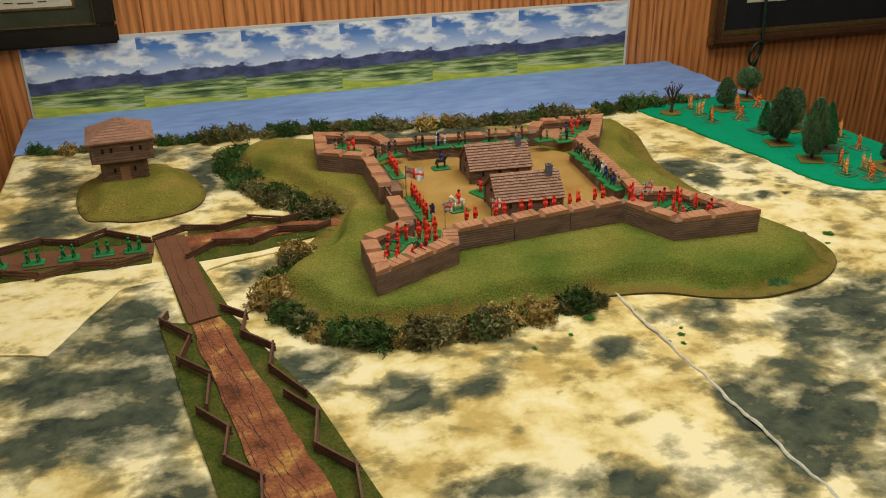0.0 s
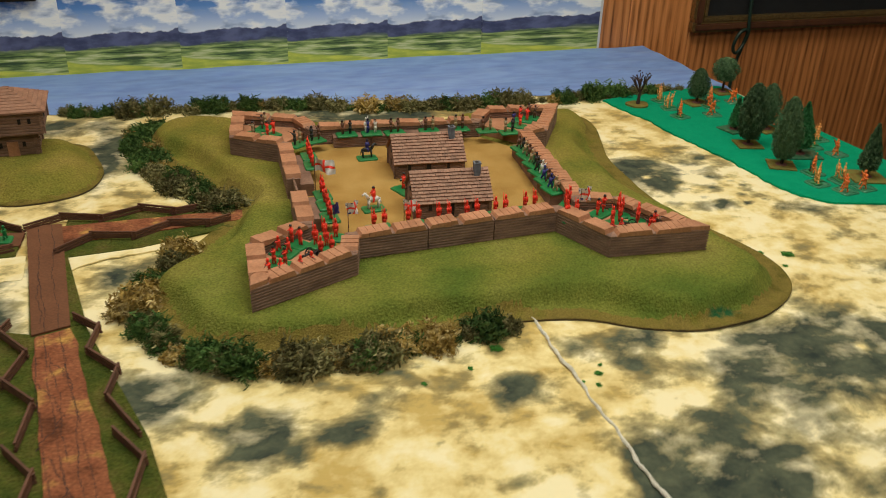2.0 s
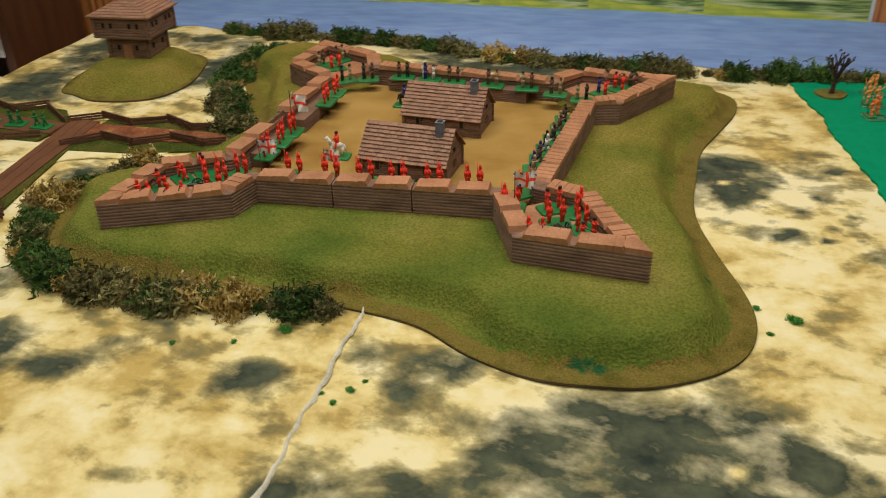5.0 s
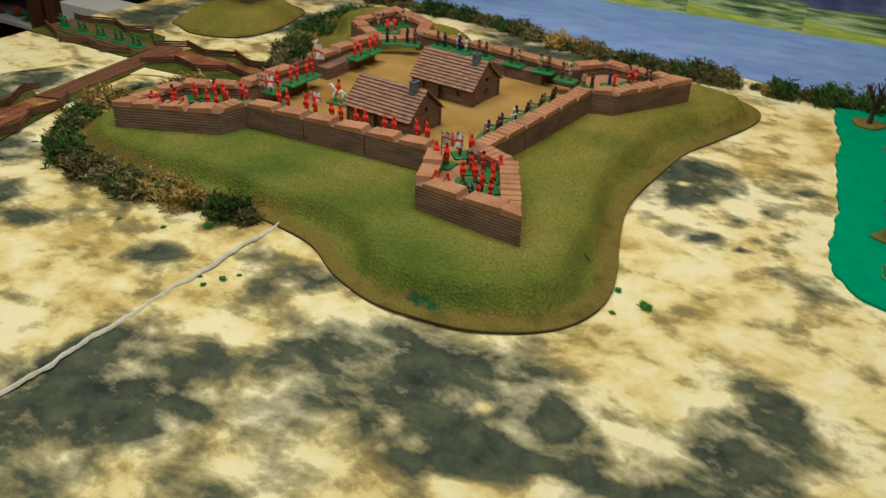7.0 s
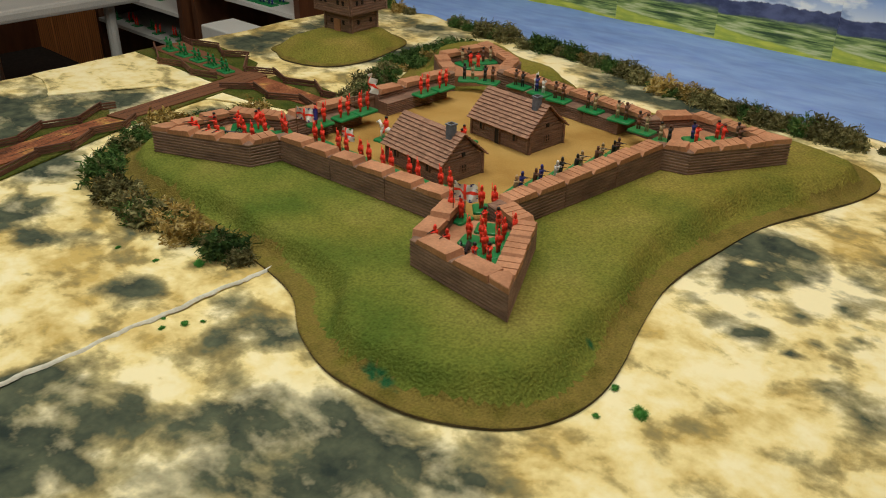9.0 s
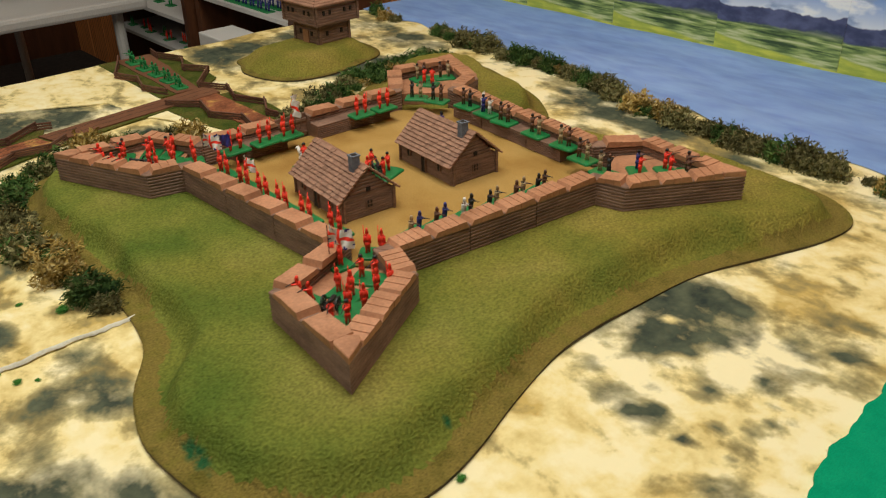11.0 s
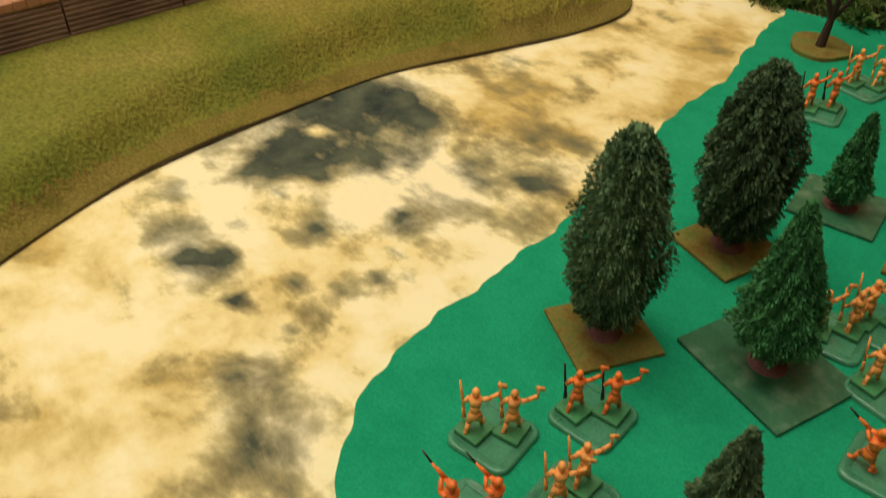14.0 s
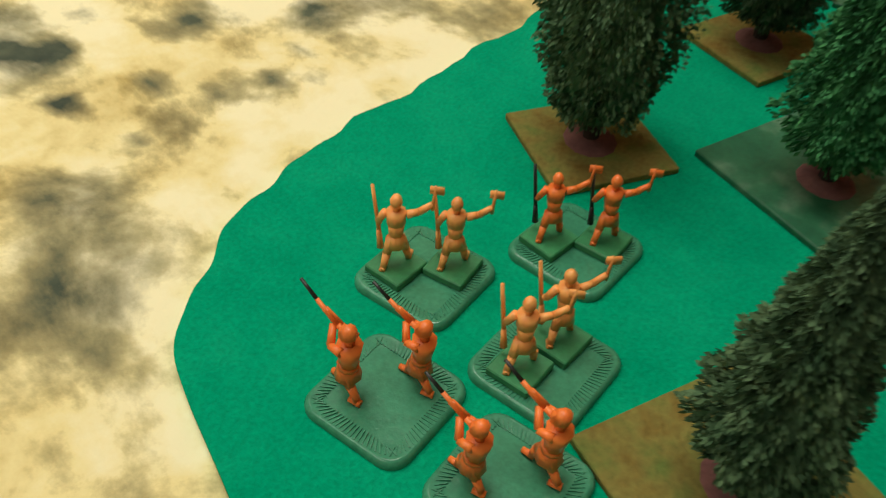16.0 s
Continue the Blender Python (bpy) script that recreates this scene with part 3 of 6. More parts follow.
STAINS += [(1.330, 1.321, 0.016, 0.014, 0.35), (1.384, 1.302, 0.022, 0.015, 0.35), (1.244, 1.355, 0.012, 0.012, 0.6), (1.266, 1.415, 0.017, 0.014, 0.6), (1.292, 1.459, 0.012, 0.012, 0.8), (1.324, 1.396, 0.012, 0.012, 0.4), (1.426, 1.265, 0.012, 0.012, 0.25), (1.413, 1.289, 0.012, 0.012, 0.25), (1.330, 1.479, 0.012, 0.012, -0.3), (0.420, 0.953, 0.022, 0.028, 0.8), (0.536, 0.964, 0.027, 0.025, 0.7), (0.622, 0.949, 0.018, 0.024, 0.5), (0.451, 0.888, 0.012, 0.036, 0.6), (0.408, 0.841, 0.015, 0.022, 0.5), (0.898, 0.933, 0.028, 0.027, 0.6), (0.216, 1.802, 0.025, 0.117, 0.7)]
STAINS += [(-0.066, 1.853, 0.048, 0.064, 0.5), (0.268, 1.337, 0.038, 0.045, 0.6), (0.071, 1.137, 0.047, 0.062, 0.5), (0.084, 1.015, 0.053, 0.053, 0.4), (0.136, 0.890, 0.021, 0.028, 0.6), (-0.041, 1.302, 0.035, 0.034, 0.35), (0.615, 2.053, 0.115, 0.054, 0.6), (0.401, 0.943, 0.030, 0.027, 0.4), (0.490, 0.925, 0.030, 0.027, 0.5), (0.846, 1.969, 0.047, 0.053, 0.8), (0.711, 1.966, 0.042, 0.045, 0.8), (0.982, 1.944, 0.029, 0.035, 0.5), (1.167, 1.474, 0.038, 0.044, 0.4), (1.028, 0.906, 0.036, 0.035, 0.3), (1.103, 0.906, 0.062, 0.055, 0.4), (0.859, 0.775, 0.041, 0.033, 0.4)]
STAINS += [(0.868, 0.710, 0.040, 0.029, 0.4), (1.400, 1.069, 0.018, 0.024, 0.6), (1.165, 1.489, 0.029, 0.042, 0.4)]
STAINS += [(0.048, 1.197, 0.044, 0.047, 0.8), (0.099, 1.254, 0.023, 0.044, 0.7), (0.020, 1.087, 0.030, 0.039, 0.5), (0.107, 1.090, 0.022, 0.044, 0.6), (0.076, 0.984, 0.041, 0.031, 0.4), (0.320, 1.030, 0.031, 0.030, 0.55), (0.396, 0.951, 0.025, 0.027, 0.4), (0.032, 0.916, 0.039, 0.027, -0.35), (0.987, 0.930, 0.066, 0.045, 0.22), (1.082, 0.937, 0.056, 0.041, 0.22), (0.909, 0.694, 0.037, 0.023, 0.22), (1.379, 0.920, 0.022, 0.029, 0.6), (1.243, 1.140, 0.033, 0.033, 0.3), (1.007, 0.748, 0.026, 0.021, -0.4), (1.210, 0.819, 0.036, 0.024, -0.3)]
STAINS += [(1.166, 1.490, 0.014, 0.012, -1.5), (1.149, 0.925, 0.016, 0.014, -1.4), (1.385, 1.30, 0.05, 0.04, -0.22), (1.36, 1.33, 0.05, 0.05, -0.15)]
rs = random.Random(3)
STAINS += [(rs.uniform(1.18, 1.34), rs.uniform(1.33, 1.56), rs.uniform(0.004, 0.011), rs.uniform(0.003, 0.007), 0.7) for _ in range(26)]
STAINS += [(rs.uniform(0.0, 1.4), rs.uniform(0.5, 1.05), rs.uniform(0.004, 0.012), rs.uniform(0.004, 0.009), 0.6) for _ in range(50)]


def build_cloth():
    nx, ny = 330, 360
    xs, ys = np.linspace(T_X0 - 0.004, T_X1 + 0.004, nx), np.linspace(T_Y0 - 0.004, T_Y1, ny)
    x, y = np.meshgrid(xs, ys)
    z = 0.0008 * (np.sin(21 * x + 3 * np.sin(9 * y)) + np.sin(27 * y + 4 * np.sin(7 * x)))
    z = np.where((x > 1.3) & (y > 1.2), z * 0.2, z)
    drop = np.maximum(0, np.maximum(T_X0 - x, x - T_X1)) + np.maximum(0, T_Y0 - y)
    z = z - np.where(drop > 0, 0.12, 0)
    verts = np.stack([x, y, z], -1).reshape(-1, 3)
    i = np.arange(nx * ny).reshape(ny, nx)
    faces = np.stack([i[:-1, :-1], i[:-1, 1:], i[1:, 1:], i[1:, :-1]], -1).reshape(-1, 4)
    me = bpy.data.meshes.new("tablecloth")
    me.from_pydata(verts.tolist(), [], faces.tolist())
    me.polygons.foreach_set("use_smooth", [True] * len(me.polygons))
    flat = list(zip(x.ravel(), y.ravel()))
    cloud = np.array([noise.fractal((a * 11, b * 9, 3.0), 0.8, 2.1, 5) for a, b in flat]).reshape(x.shape)
    mist = np.array([noise.fractal((a * 13, b * 15, 11.0), 0.9, 2.1, 4) for a, b in flat]).reshape(x.shape)
    warm = 0.5 + 0.14 * np.sin(5 * x + 3 * np.sin(4 * y)) + 0.12 * np.sin(9 * y + 2 * np.sin(8 * x)) + 0.6 * cloud
    for key, vals in (("dye", np.clip(blotch_field(x, y) * 1.08 + 0.16 * mist, -0.7, 1.0)), ("warm", warm)):
        at = me.attributes.new(key, "FLOAT", "POINT")
        at.data.foreach_set("value", vals.reshape(-1).astype(np.float32))
    me.materials.append(M["cloth"])
    return tagged(new("tablecloth", me), "cream cloth dyed with dark grey-green blotches, spread over the table", "tablecloth")


def patch_of_cloth(bm):
    """A patch with a softly frayed rim, dyed like the cloth but paler."""
    bmesh.ops.subdivide_edges(bm, edges=bm.edges[:], cuts=5, use_grid_fill=True)
    for v in bm.verts:
        v.co.x += 0.003 * noise.noise((v.co.x * 130, v.co.y * 130, 1.0))
        v.co.y += 0.003 * noise.noise((v.co.x * 130, v.co.y * 130, 5.0))
    ob = link_mesh("cloth_patch", bm, "cloth")
    me = ob.data
    vals = [-0.12 + 0.25 * noise.noise((v.co.x * 22, v.co.y * 22, 2.0)) for v in me.vertices]
    for key, data in (("dye", vals), ("warm", [0.35] * len(vals))):
        me.attributes.new(key, "FLOAT", "POINT").data.foreach_set("value", data)
    return ob


build_cloth()
bm = bmesh.new()
prism(bm, [(-0.1547, 1.208), (-0.1089, 1.209), (-0.0659, 1.197), (-0.0107, 1.176), (0.0362, 1.267), (0.0801, 1.346), (0.1412, 1.353), (0.1388, 1.424), (-0.1605, 1.442)], 0.0004, 0.0024)
tagged(patch_of_cloth(bm), "pale cream patch of cloth with a ragged edge by the road", "cloth")
bm = bmesh.new()
prism(bm, [(0.1958, 1.361), (0.2425, 1.388), (0.3065, 1.397), (0.3452, 1.402), (0.3559, 1.445), (0.2745, 1.44), (0.1906, 1.421)], 0.0004, 0.0023)
tagged(patch_of_cloth(bm), "small pale cream patch of cloth beside the gate road", "cloth")
table = thing("games_table", pose(0, 0, 0), "large games table under the dyed cloth", "table")
bm = bmesh.new()
box(bm, T_X0, T_X1, T_Y0, T_Y1, -0.045, -0.004)
part("tabletop", bm, "tabletop", table)
for x in (T_X0 + 0.12, T_X1 - 0.12):
    for y in (T_Y0 + 0.12, T_Y1 - 0.12):
        bm = bmesh.new()
        box(bm, x - 0.03, x + 0.03, y - 0.03, y + 0.03, FLOOR, -0.045)
        part("leg", bm, "walnut", table)


def build_river():
    nx, ny = 190, 44
    u, v = np.meshgrid(np.linspace(0, 1, nx), np.linspace(0, 1, ny))
    x0, x1 = T_X0 - 0.002 + 0 * v, T_X1 - 0.002 + 0 * v
    x = x0 + (x1 - x0) * u
    front = 2.092 - 0.0801 * x + 0.012 * np.sin(17 * x) + 0.008 * np.sin(41 * x)
    y = front + (WALL_Y - 0.008 - front) * v
    z = 0.004 + 0.0012 * np.sin(60 * y + 3 * np.sin(8 * x)) + 0.001 * np.sin(25 * x + 5 * np.sin(9 * y))
    z = np.where(v < 0.03, 0.0022, z)
    i = np.arange(nx * ny).reshape(ny, nx)
    faces = np.stack([i[:-1, :-1], i[:-1, 1:], i[1:, 1:], i[1:, :-1]], -1).reshape(-1, 4)
    me = bpy.data.meshes.new("river_cloth")
    me.from_pydata(np.stack([x, y, z], -1).reshape(-1, 3).tolist(), [], faces.tolist())
    me.polygons.foreach_set("use_smooth", [True] * len(me.polygons))
    me.materials.append(M["river"])
    return tagged(new("river_cloth", me), "light blue wrinkled cloth laid as a river along the wall", "cloth")


build_river()

# white frayed hem where two cloths meet: one ragged ribbon
bm = bmesh.new()
prev = None
for i in range(150):
    y = 1.085 - 0.0052 * i
    x = 0.776 + 0.0015 * math.sin(i * 0.31) + 0.001 * math.sin(i * 0.9)
    w = 0.0009 + 0.0013 * random.random()
    row = [bm.verts.new((x + s * w, y, z)) for s, z in ((-1.2, 0.0008), (-0.6 + random.uniform(-0.4, 0.4), 0.004), (0.5, 0.0036 + random.uniform(-0.0006, 0.0006)), (1.3 + random.uniform(-0.3, 0.6), 0.0008))]
    if prev:
        for k in range(3):
            bm.faces.new((prev[k], prev[k + 1], row[k + 1], row[k])).smooth = True
    prev = row
tagged(link_mesh("cloth_hem", bm, "fray"), "white frayed hem where two dyed cloths meet", "cloth edge")

# ---- green felt ----
FELT = [(1.303, 1.934), (1.318, 1.845), (1.334, 1.785), (1.341, 1.69), (1.353, 1.612), (1.366, 1.537), (1.372, 1.448), (1.376, 1.389), (1.385, 1.355), (1.401, 1.331), (1.421, 1.308), (1.438, 1.299), (1.471, 1.29)]
edge = [(x + 0.0015 * math.sin(62 * y + 2 * math.sin(17 * y)) + 0.0012 * math.sin(171 * y) + 0.0006 * math.sin(331 * y), y) for x, y in curve_points(FELT, 12, closed=False)]
felt_poly = edge + [(1.55, 1.268), (1.628, 1.258), (1.681, 1.27), (1.668, 1.501), (1.656, 1.792), (1.645, 1.985), (1.554, 1.978), (1.408, 1.961)]
bm = bmesh.new()
prism(bm, felt_poly, 0.0006, 0.0042)
tagged(link_mesh("felt_sheet", bm, "felt"), "bright green felt sheet with a wavy cut edge on the table", "felt")

# ---- flocked hill under the fort ----
HILL = [(0.7782, 1.077), (0.8444, 1.062), (0.9033, 1.025), (0.9685, 1.003), (1.028, 1.004), (1.082, 1.014), (1.134, 1.042), (1.165, 1.074), (1.181, 1.114), (1.183, 1.159), (1.172, 1.21), (1.151, 1.275), (1.13, 1.356), (1.126, 1.421), (1.13, 1.479), (1.14, 1.584), (1.171, 1.677), (1.198, 1.76), (1.2, 1.83)]
HILL += [(1.154, 1.874), (1.079, 1.888), (0.991, 1.88), (0.888, 1.855), (0.79, 1.82), (0.715, 1.812), (0.672, 1.855), (0.60, 1.905), (0.513, 1.937), (0.40, 1.968), (0.320, 1.940), (0.294, 1.855), (0.329, 1.753), (0.387, 1.642), (0.436, 1.534), (0.389, 1.429), (0.319, 1.336), (0.290, 1.272), (0.312, 1.208), (0.351, 1.130), (0.433, 1.088), (0.530, 1.078), (0.622, 1.081), (0.703, 1.082)]


def mound(name, outline, top, shoulder, rim, spacing, label, category, lip=0.012, stains=()):
    """A flocked hill: an edge board, a slope and a level top."""
    from mathutils.geometry import delaunay_2d_cdt
    poly = curve_points(outline, 5)
    k = len(poly)
    xs = np.arange(min(p[0] for p in poly), max(p[0] for p in poly), spacing)
    ys = np.arange(min(p[1] for p in poly), max(p[1] for p in poly), spacing)
    x, y = np.meshgrid(xs, ys)
    x, y = x.ravel(), y.ravel()
    d = inside_and_depth(x, y, poly)
    keep = d > 0.6 * spacing
    co = [Vector(p) for p in poly] + [Vector((a, b)) for a, b in zip(x[keep] + np.random.uniform(-0.2, 0.2, keep.sum()) * spacing, y[keep] + np.random.uniform(-0.2, 0.2, keep.sum()) * spacing)]
    vo, _, fo, *_ = delaunay_2d_cdt(co, [(i, (i + 1) % k) for i in range(k)], [list(range(k))], 1, 1e-7)
    px, py = np.array([v.x for v in vo]), np.array([v.y for v in vo])
    d = np.abs(inside_and_depth(px, py, poly))
    wob = np.array([noise.noise((a * 14, b * 14, 0.3)) for a, b in zip(px, py)])
    wide = np.array([noise.noise((a * 6 + 3, b * 6, 2.3)) for a, b in zip(px, py)])
    fine = np.array([noise.noise((a * 90, b * 90, 0.7)) for a, b in zip(px, py)])
    z = rim + (top - rim) * step01((d - lip * (1 + 0.9 * np.clip(2 * wide, -0.8, 1.3)) - 0.006 * wob) / shoulder) + 0.0011 * fine * (d > 0.004)
    z = z + 0.0012 * wob * step01((d - 0.004) / 0.02) * (1 - step01((d - shoulder * 0.8) / 0.03))
    bm = bmesh.new()
    vs = [bm.verts.new((a, b, c)) for a, b, c in zip(px, py, z)]
    for f in fo:
        face = bm.faces.new([vs[i] for i in f])
        face.smooth = True
        mid = sum(d[i] + 0.009 * wob[i] + 0.004 * fine[i] for i in f) / len(f)
        face.material_index = 2 if mid < lip + 0.006 else 0
    bmesh.ops.recalc_face_normals(bm, faces=bm.faces[:])
    low = [bm.verts.new((p[0], p[1], 0.0003)) for p in poly]
    for i in range(k):
        j = (i + 1) % k
        f = bm.faces.new((low[i], low[j], vs[j], vs[i]))
        f.material_index = 1
    ob = link_mesh(name, bm, ("grass", "board", "dry"))
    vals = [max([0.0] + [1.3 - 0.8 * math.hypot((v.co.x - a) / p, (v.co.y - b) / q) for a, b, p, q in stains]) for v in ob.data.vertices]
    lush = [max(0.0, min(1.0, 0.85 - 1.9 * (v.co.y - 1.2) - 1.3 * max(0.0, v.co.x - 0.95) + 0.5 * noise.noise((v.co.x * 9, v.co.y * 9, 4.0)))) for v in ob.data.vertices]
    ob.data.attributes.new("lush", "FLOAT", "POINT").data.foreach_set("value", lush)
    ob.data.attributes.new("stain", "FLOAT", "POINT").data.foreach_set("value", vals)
    return tagged(ob, label, category)


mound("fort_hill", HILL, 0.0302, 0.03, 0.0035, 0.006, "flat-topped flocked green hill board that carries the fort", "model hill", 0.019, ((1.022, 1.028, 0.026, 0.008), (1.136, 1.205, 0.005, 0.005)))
BLOCK_HILL = [(0.012, 1.650), (0.05, 1.632), (0.10, 1.612), (0.165, 1.622), (0.208, 1.652), (0.228, 1.72), (0.215, 1.80), (0.188, 1.877), (0.13, 1.905), (0.05, 1.90), (-0.005, 1.85), (-0.01, 1.74)]
mound("blockhouse_hill", BLOCK_HILL, 0.0305, 0.05, 0.003, 0.007, "small flocked green hill under the blockhouse", "model hill", 0.004)

# ---- fort ----
G = 0.0295
FORT = [
    ("bastion", (0.43, 1.141)), ("bastion", (0.5725, 1.203)), ("curtain", (0.584, 1.247)), ("bastion", (0.8843, 1.263)),
    ("bastion", (0.923, 1.167)), ("bastion", (1.07, 1.154)), ("bastion", (0.9965, 1.293)), ("curtain", (0.9457, 1.307)),
    ("bastion", (0.9788, 1.596)), ("bastion", (1.015, 1.605)), ("bastion", (1.095, 1.737)), ("bastion", (0.9374, 1.754)),
    ("curtain", (0.8983, 1.699)), ("bastion", (0.6025, 1.724)), ("bastion", (0.5842, 1.776)), ("bastion", (0.463, 1.826)),
    ("bastion", (0.447, 1.696)), ("gated", (0.5244, 1.636)), ("bastion", (0.5123, 1.312)), ("bastion", (0.4359, 1.265)),
]
THICK, WALL_H, LOGS = 0.019, 0.0335, 8
fort = thing("toy_fort", pose(0, 0, 0), "brown star-shaped model fort with log walls and plank parapets", "model fort")


def log_run(bm, a, b, ma, mb, h, thick=THICK, inner=True):
    """A wall from a to b, its ribs like stacked logs; ma, mb: how far each end shifts with the depth."""
    L, ang = math.hypot(b[0] - a[0], b[1] - a[1]), math.atan2(b[1] - a[1], b[0] - a[0])
    m = Matrix.Translation((a[0], a[1], G)) @ Matrix.Rotation(ang, 4, "Z")
    prof = []
    for i in range(LOGS):
        for s, bulge in ((0.04, 0.0), (0.3, -0.0011), (0.7, -0.0011), (0.96, 0.0)):
            prof.append((bulge, h * (i + s) / LOGS))
    back = [(thick - y if inner else thick, z) for y, z in reversed(prof)]
    prof = prof + back
    ends = []
    for e in (0, 1):
        ends.append([bm.verts.new(m @ Vector((y * ma if e == 0 else L - y * mb, y, z))) for y, z in prof])
    k = len(prof)
    for i in range(k):
        j = (i + 1) % k
        bm.faces.new((ends[0][j], ends[0][i], ends[1][i], ends[1][j]))
    bm.faces.new(ends[0])
    bm.faces.new(list(reversed(ends[1])))
    return m, L


def cap_block(L, w):
    """A plank-topped merlon in one piece: a slab with sloping ends and grooves across its top."""
    bm = bmesh.new()
    n = max(3, round(L / 0.0105))
    rows = []
    for i in range(n):
        front, lift = random.uniform(-0.0018, -0.001), 0.0022 * i / n + random.uniform(-0.00015, 0.00015)
        for e, (x, dz) in enumerate(((L * i / n, 0.0), (L * (i + 1) / n - 0.0004, 0.0))):
            shift = -0.004 if (i == 0 and e == 0) else 0.003 if (i == n - 1 and e == 1) else 0.0
            rows.append([bm.verts.new(p) for p in ((x + shift, front, 0), (x, front, 0.0062 + lift), (x, w, 0.0062 + lift), (x + shift, w, 0))])
        if i < n - 1:
            x = L * (i + 1) / n - 0.0002
            rows.append([bm.verts.new(p) for p in ((x, -0.0006, 0), (x, -0.0006, 0.0058 + 0.0022 * i / n), (x, w - 0.0003, 0.0058 + 0.0022 * i / n), (x, w - 0.0003, 0))])
    for a, b in zip(rows, rows[1:]):
        for k in range(4):
            bm.faces.new((a[k], b[k], b[(k + 1) % 4], a[(k + 1) % 4]))
    bm.faces.new(list(reversed(rows[0])))
    bm.faces.new(rows[-1])
    bmesh.ops.recalc_face_normals(bm, faces=bm.faces[:])
    return bm


def cot_half(p, q, r):
    """The mitre at q between the edges pq and qr of a polygon that runs anticlockwise."""
    a, b = Vector(p) - Vector(q), Vector(r) - Vector(q)
    ang = (math.atan2(a.y, a.x) - math.atan2(b.y, b.x)) % (2 * math.pi)
    return 1 / math.tan(ang / 2)


def merlons(m, L, ma, mb, wall, lo=0.0):
    usable0, usable1 = (0.024 if ma > 0.9 else max(0, THICK * ma) * 0.6) + lo, L - (0.024 if mb > 0.9 else max(0, THICK * mb) * 0.6)
    n = max(1, round((usable1 - usable0) / 0.05))
    pitch = (usable1 - usable0) / n
    for i in range(n):
        length = pitch * random.uniform(0.76, 0.83)
        bmc = cap_block(length, THICK + 0.0035)
        ob = part("parapet_cap", bmc, "caps", wall)
        ob.matrix_world = m @ Matrix.Translation((usable0 + pitch * i + 0.1 * pitch, 0.0, WALL_H - 0.0012)) @ Matrix.Rotation(random.uniform(-0.025, 0.025), 4, "Z") @ Matrix.Rotation(random.uniform(-0.02, 0.02), 4, "X")


GATE0, GATE1 = 0.52, 0.66
k = len(FORT)
for i in range(k):
    kind, a = FORT[i]
    b = FORT[(i + 1) % k][1]
    ma, mb = cot_half(FORT[i - 1][1], a, b), cot_half(a, b, FORT[(i + 2) % k][1])
    ma, mb = max(-1.2, min(1.9, ma)), max(-1.2, min(1.9, mb))
    h = WALL_H + 0.00035 * (i % 3)
    spans = {"bastion": [(0, 1)], "curtain": [(0, 0.33), (0.335, 0.665), (0.67, 1)], "gated": [(0, 0.5), (GATE1, 1)]}[kind]
    for s0, s1 in spans:
        p = tuple(a[j] + (b[j] - a[j]) * s0 for j in (0, 1))
        q = tuple(a[j] + (b[j] - a[j]) * s1 for j in (0, 1))
        bm = bmesh.new()
        m, L = log_run(bm, p, q, ma if s0 == 0 else 0, mb if s1 == 1 else 0, h)
        wall = part("log_wall", bm, "logs", fort)
        merlons(m, L, ma if s0 == 0 else 0, mb if s1 == 1 else 0, wall)
        if kind != "bastion":
            bm = bmesh.new()
            inset0, inset1 = (0.03 if s0 == 0 else 0.0), (0.03 if s1 == 1 else 0.0)
            s0p, s1p = m @ Vector((inset0, THICK - 0.001, 0)), m @ Vector((L - inset1, THICK - 0.001, 0))
            log_run(bm, (s0p.x, s0p.y), (s1p.x, s1p.y), 0, 0, 0.0238, thick=0.0225)
            part("firing_step", bm, "logs", fort)

# kite-shaped plank caps on the four points of the star
for i in (0, 5, 10, 15):
    tip, before, after = (Vector(FORT[j % k][1]) for j in (i, i - 1, i + 1))
    u, v = (before - tip).normalized(), (after - tip).normalized()
    mid = (u + v).normalized()
    reach = 0.026 if i != 0 else 0.022
    kite = [tip - mid * 0.002, tip + v * reach, tip + v * (reach - 0.003) + mid * 0.012, tip + mid * 0.034, tip + u * (reach - 0.003) + mid * 0.012, tip + u * reach]
    bm = bmesh.new()
    prism(bm, [tuple(p) for p in kite], G + WALL_H - 0.001, G + WALL_H + 0.0066)
    bmesh.ops.bevel(bm, geom=[e for e in bm.edges if e.verts[0].co.z > G + WALL_H + 0.006 and e.verts[1].co.z > G + WALL_H + 0.006], offset=0.0008, segments=1, affect="EDGES")
    part("corner_cap", bm, "caps", fort)

# gate leaf with a diagonal brace
ga, gb = Vector((0.5244, 1.636)), Vector((0.5123, 1.312))
g0 = ga.lerp(gb, 0.5)
gm = Matrix.Translation((g0.x, g0.y, G)) @ Matrix.Rotation(math.atan2(gb.y - ga.y, gb.x - ga.x), 4, "Z")
gl = (gb - ga).length * 0.158
gate = new("gate")
gate.parent = fort
for r in range(5):
    bm = bmesh.new()
    box(bm, gl * r / 5 + 0.0004, gl * (r + 1) / 5 - 0.0004, 0.008, 0.0105, 0.0, 0.037 + random.uniform(-0.0006, 0.0006), gm)
    part("plank", bm, "logs", gate)
for z in (0.007, 0.028):
    bm = bmesh.new()
    box(bm, 0.001, gl - 0.001, 0.0105, 0.0125, z - 0.002, z + 0.002, gm)
    part("cross_bar", bm, "logs", gate)
bm = bmesh.new()
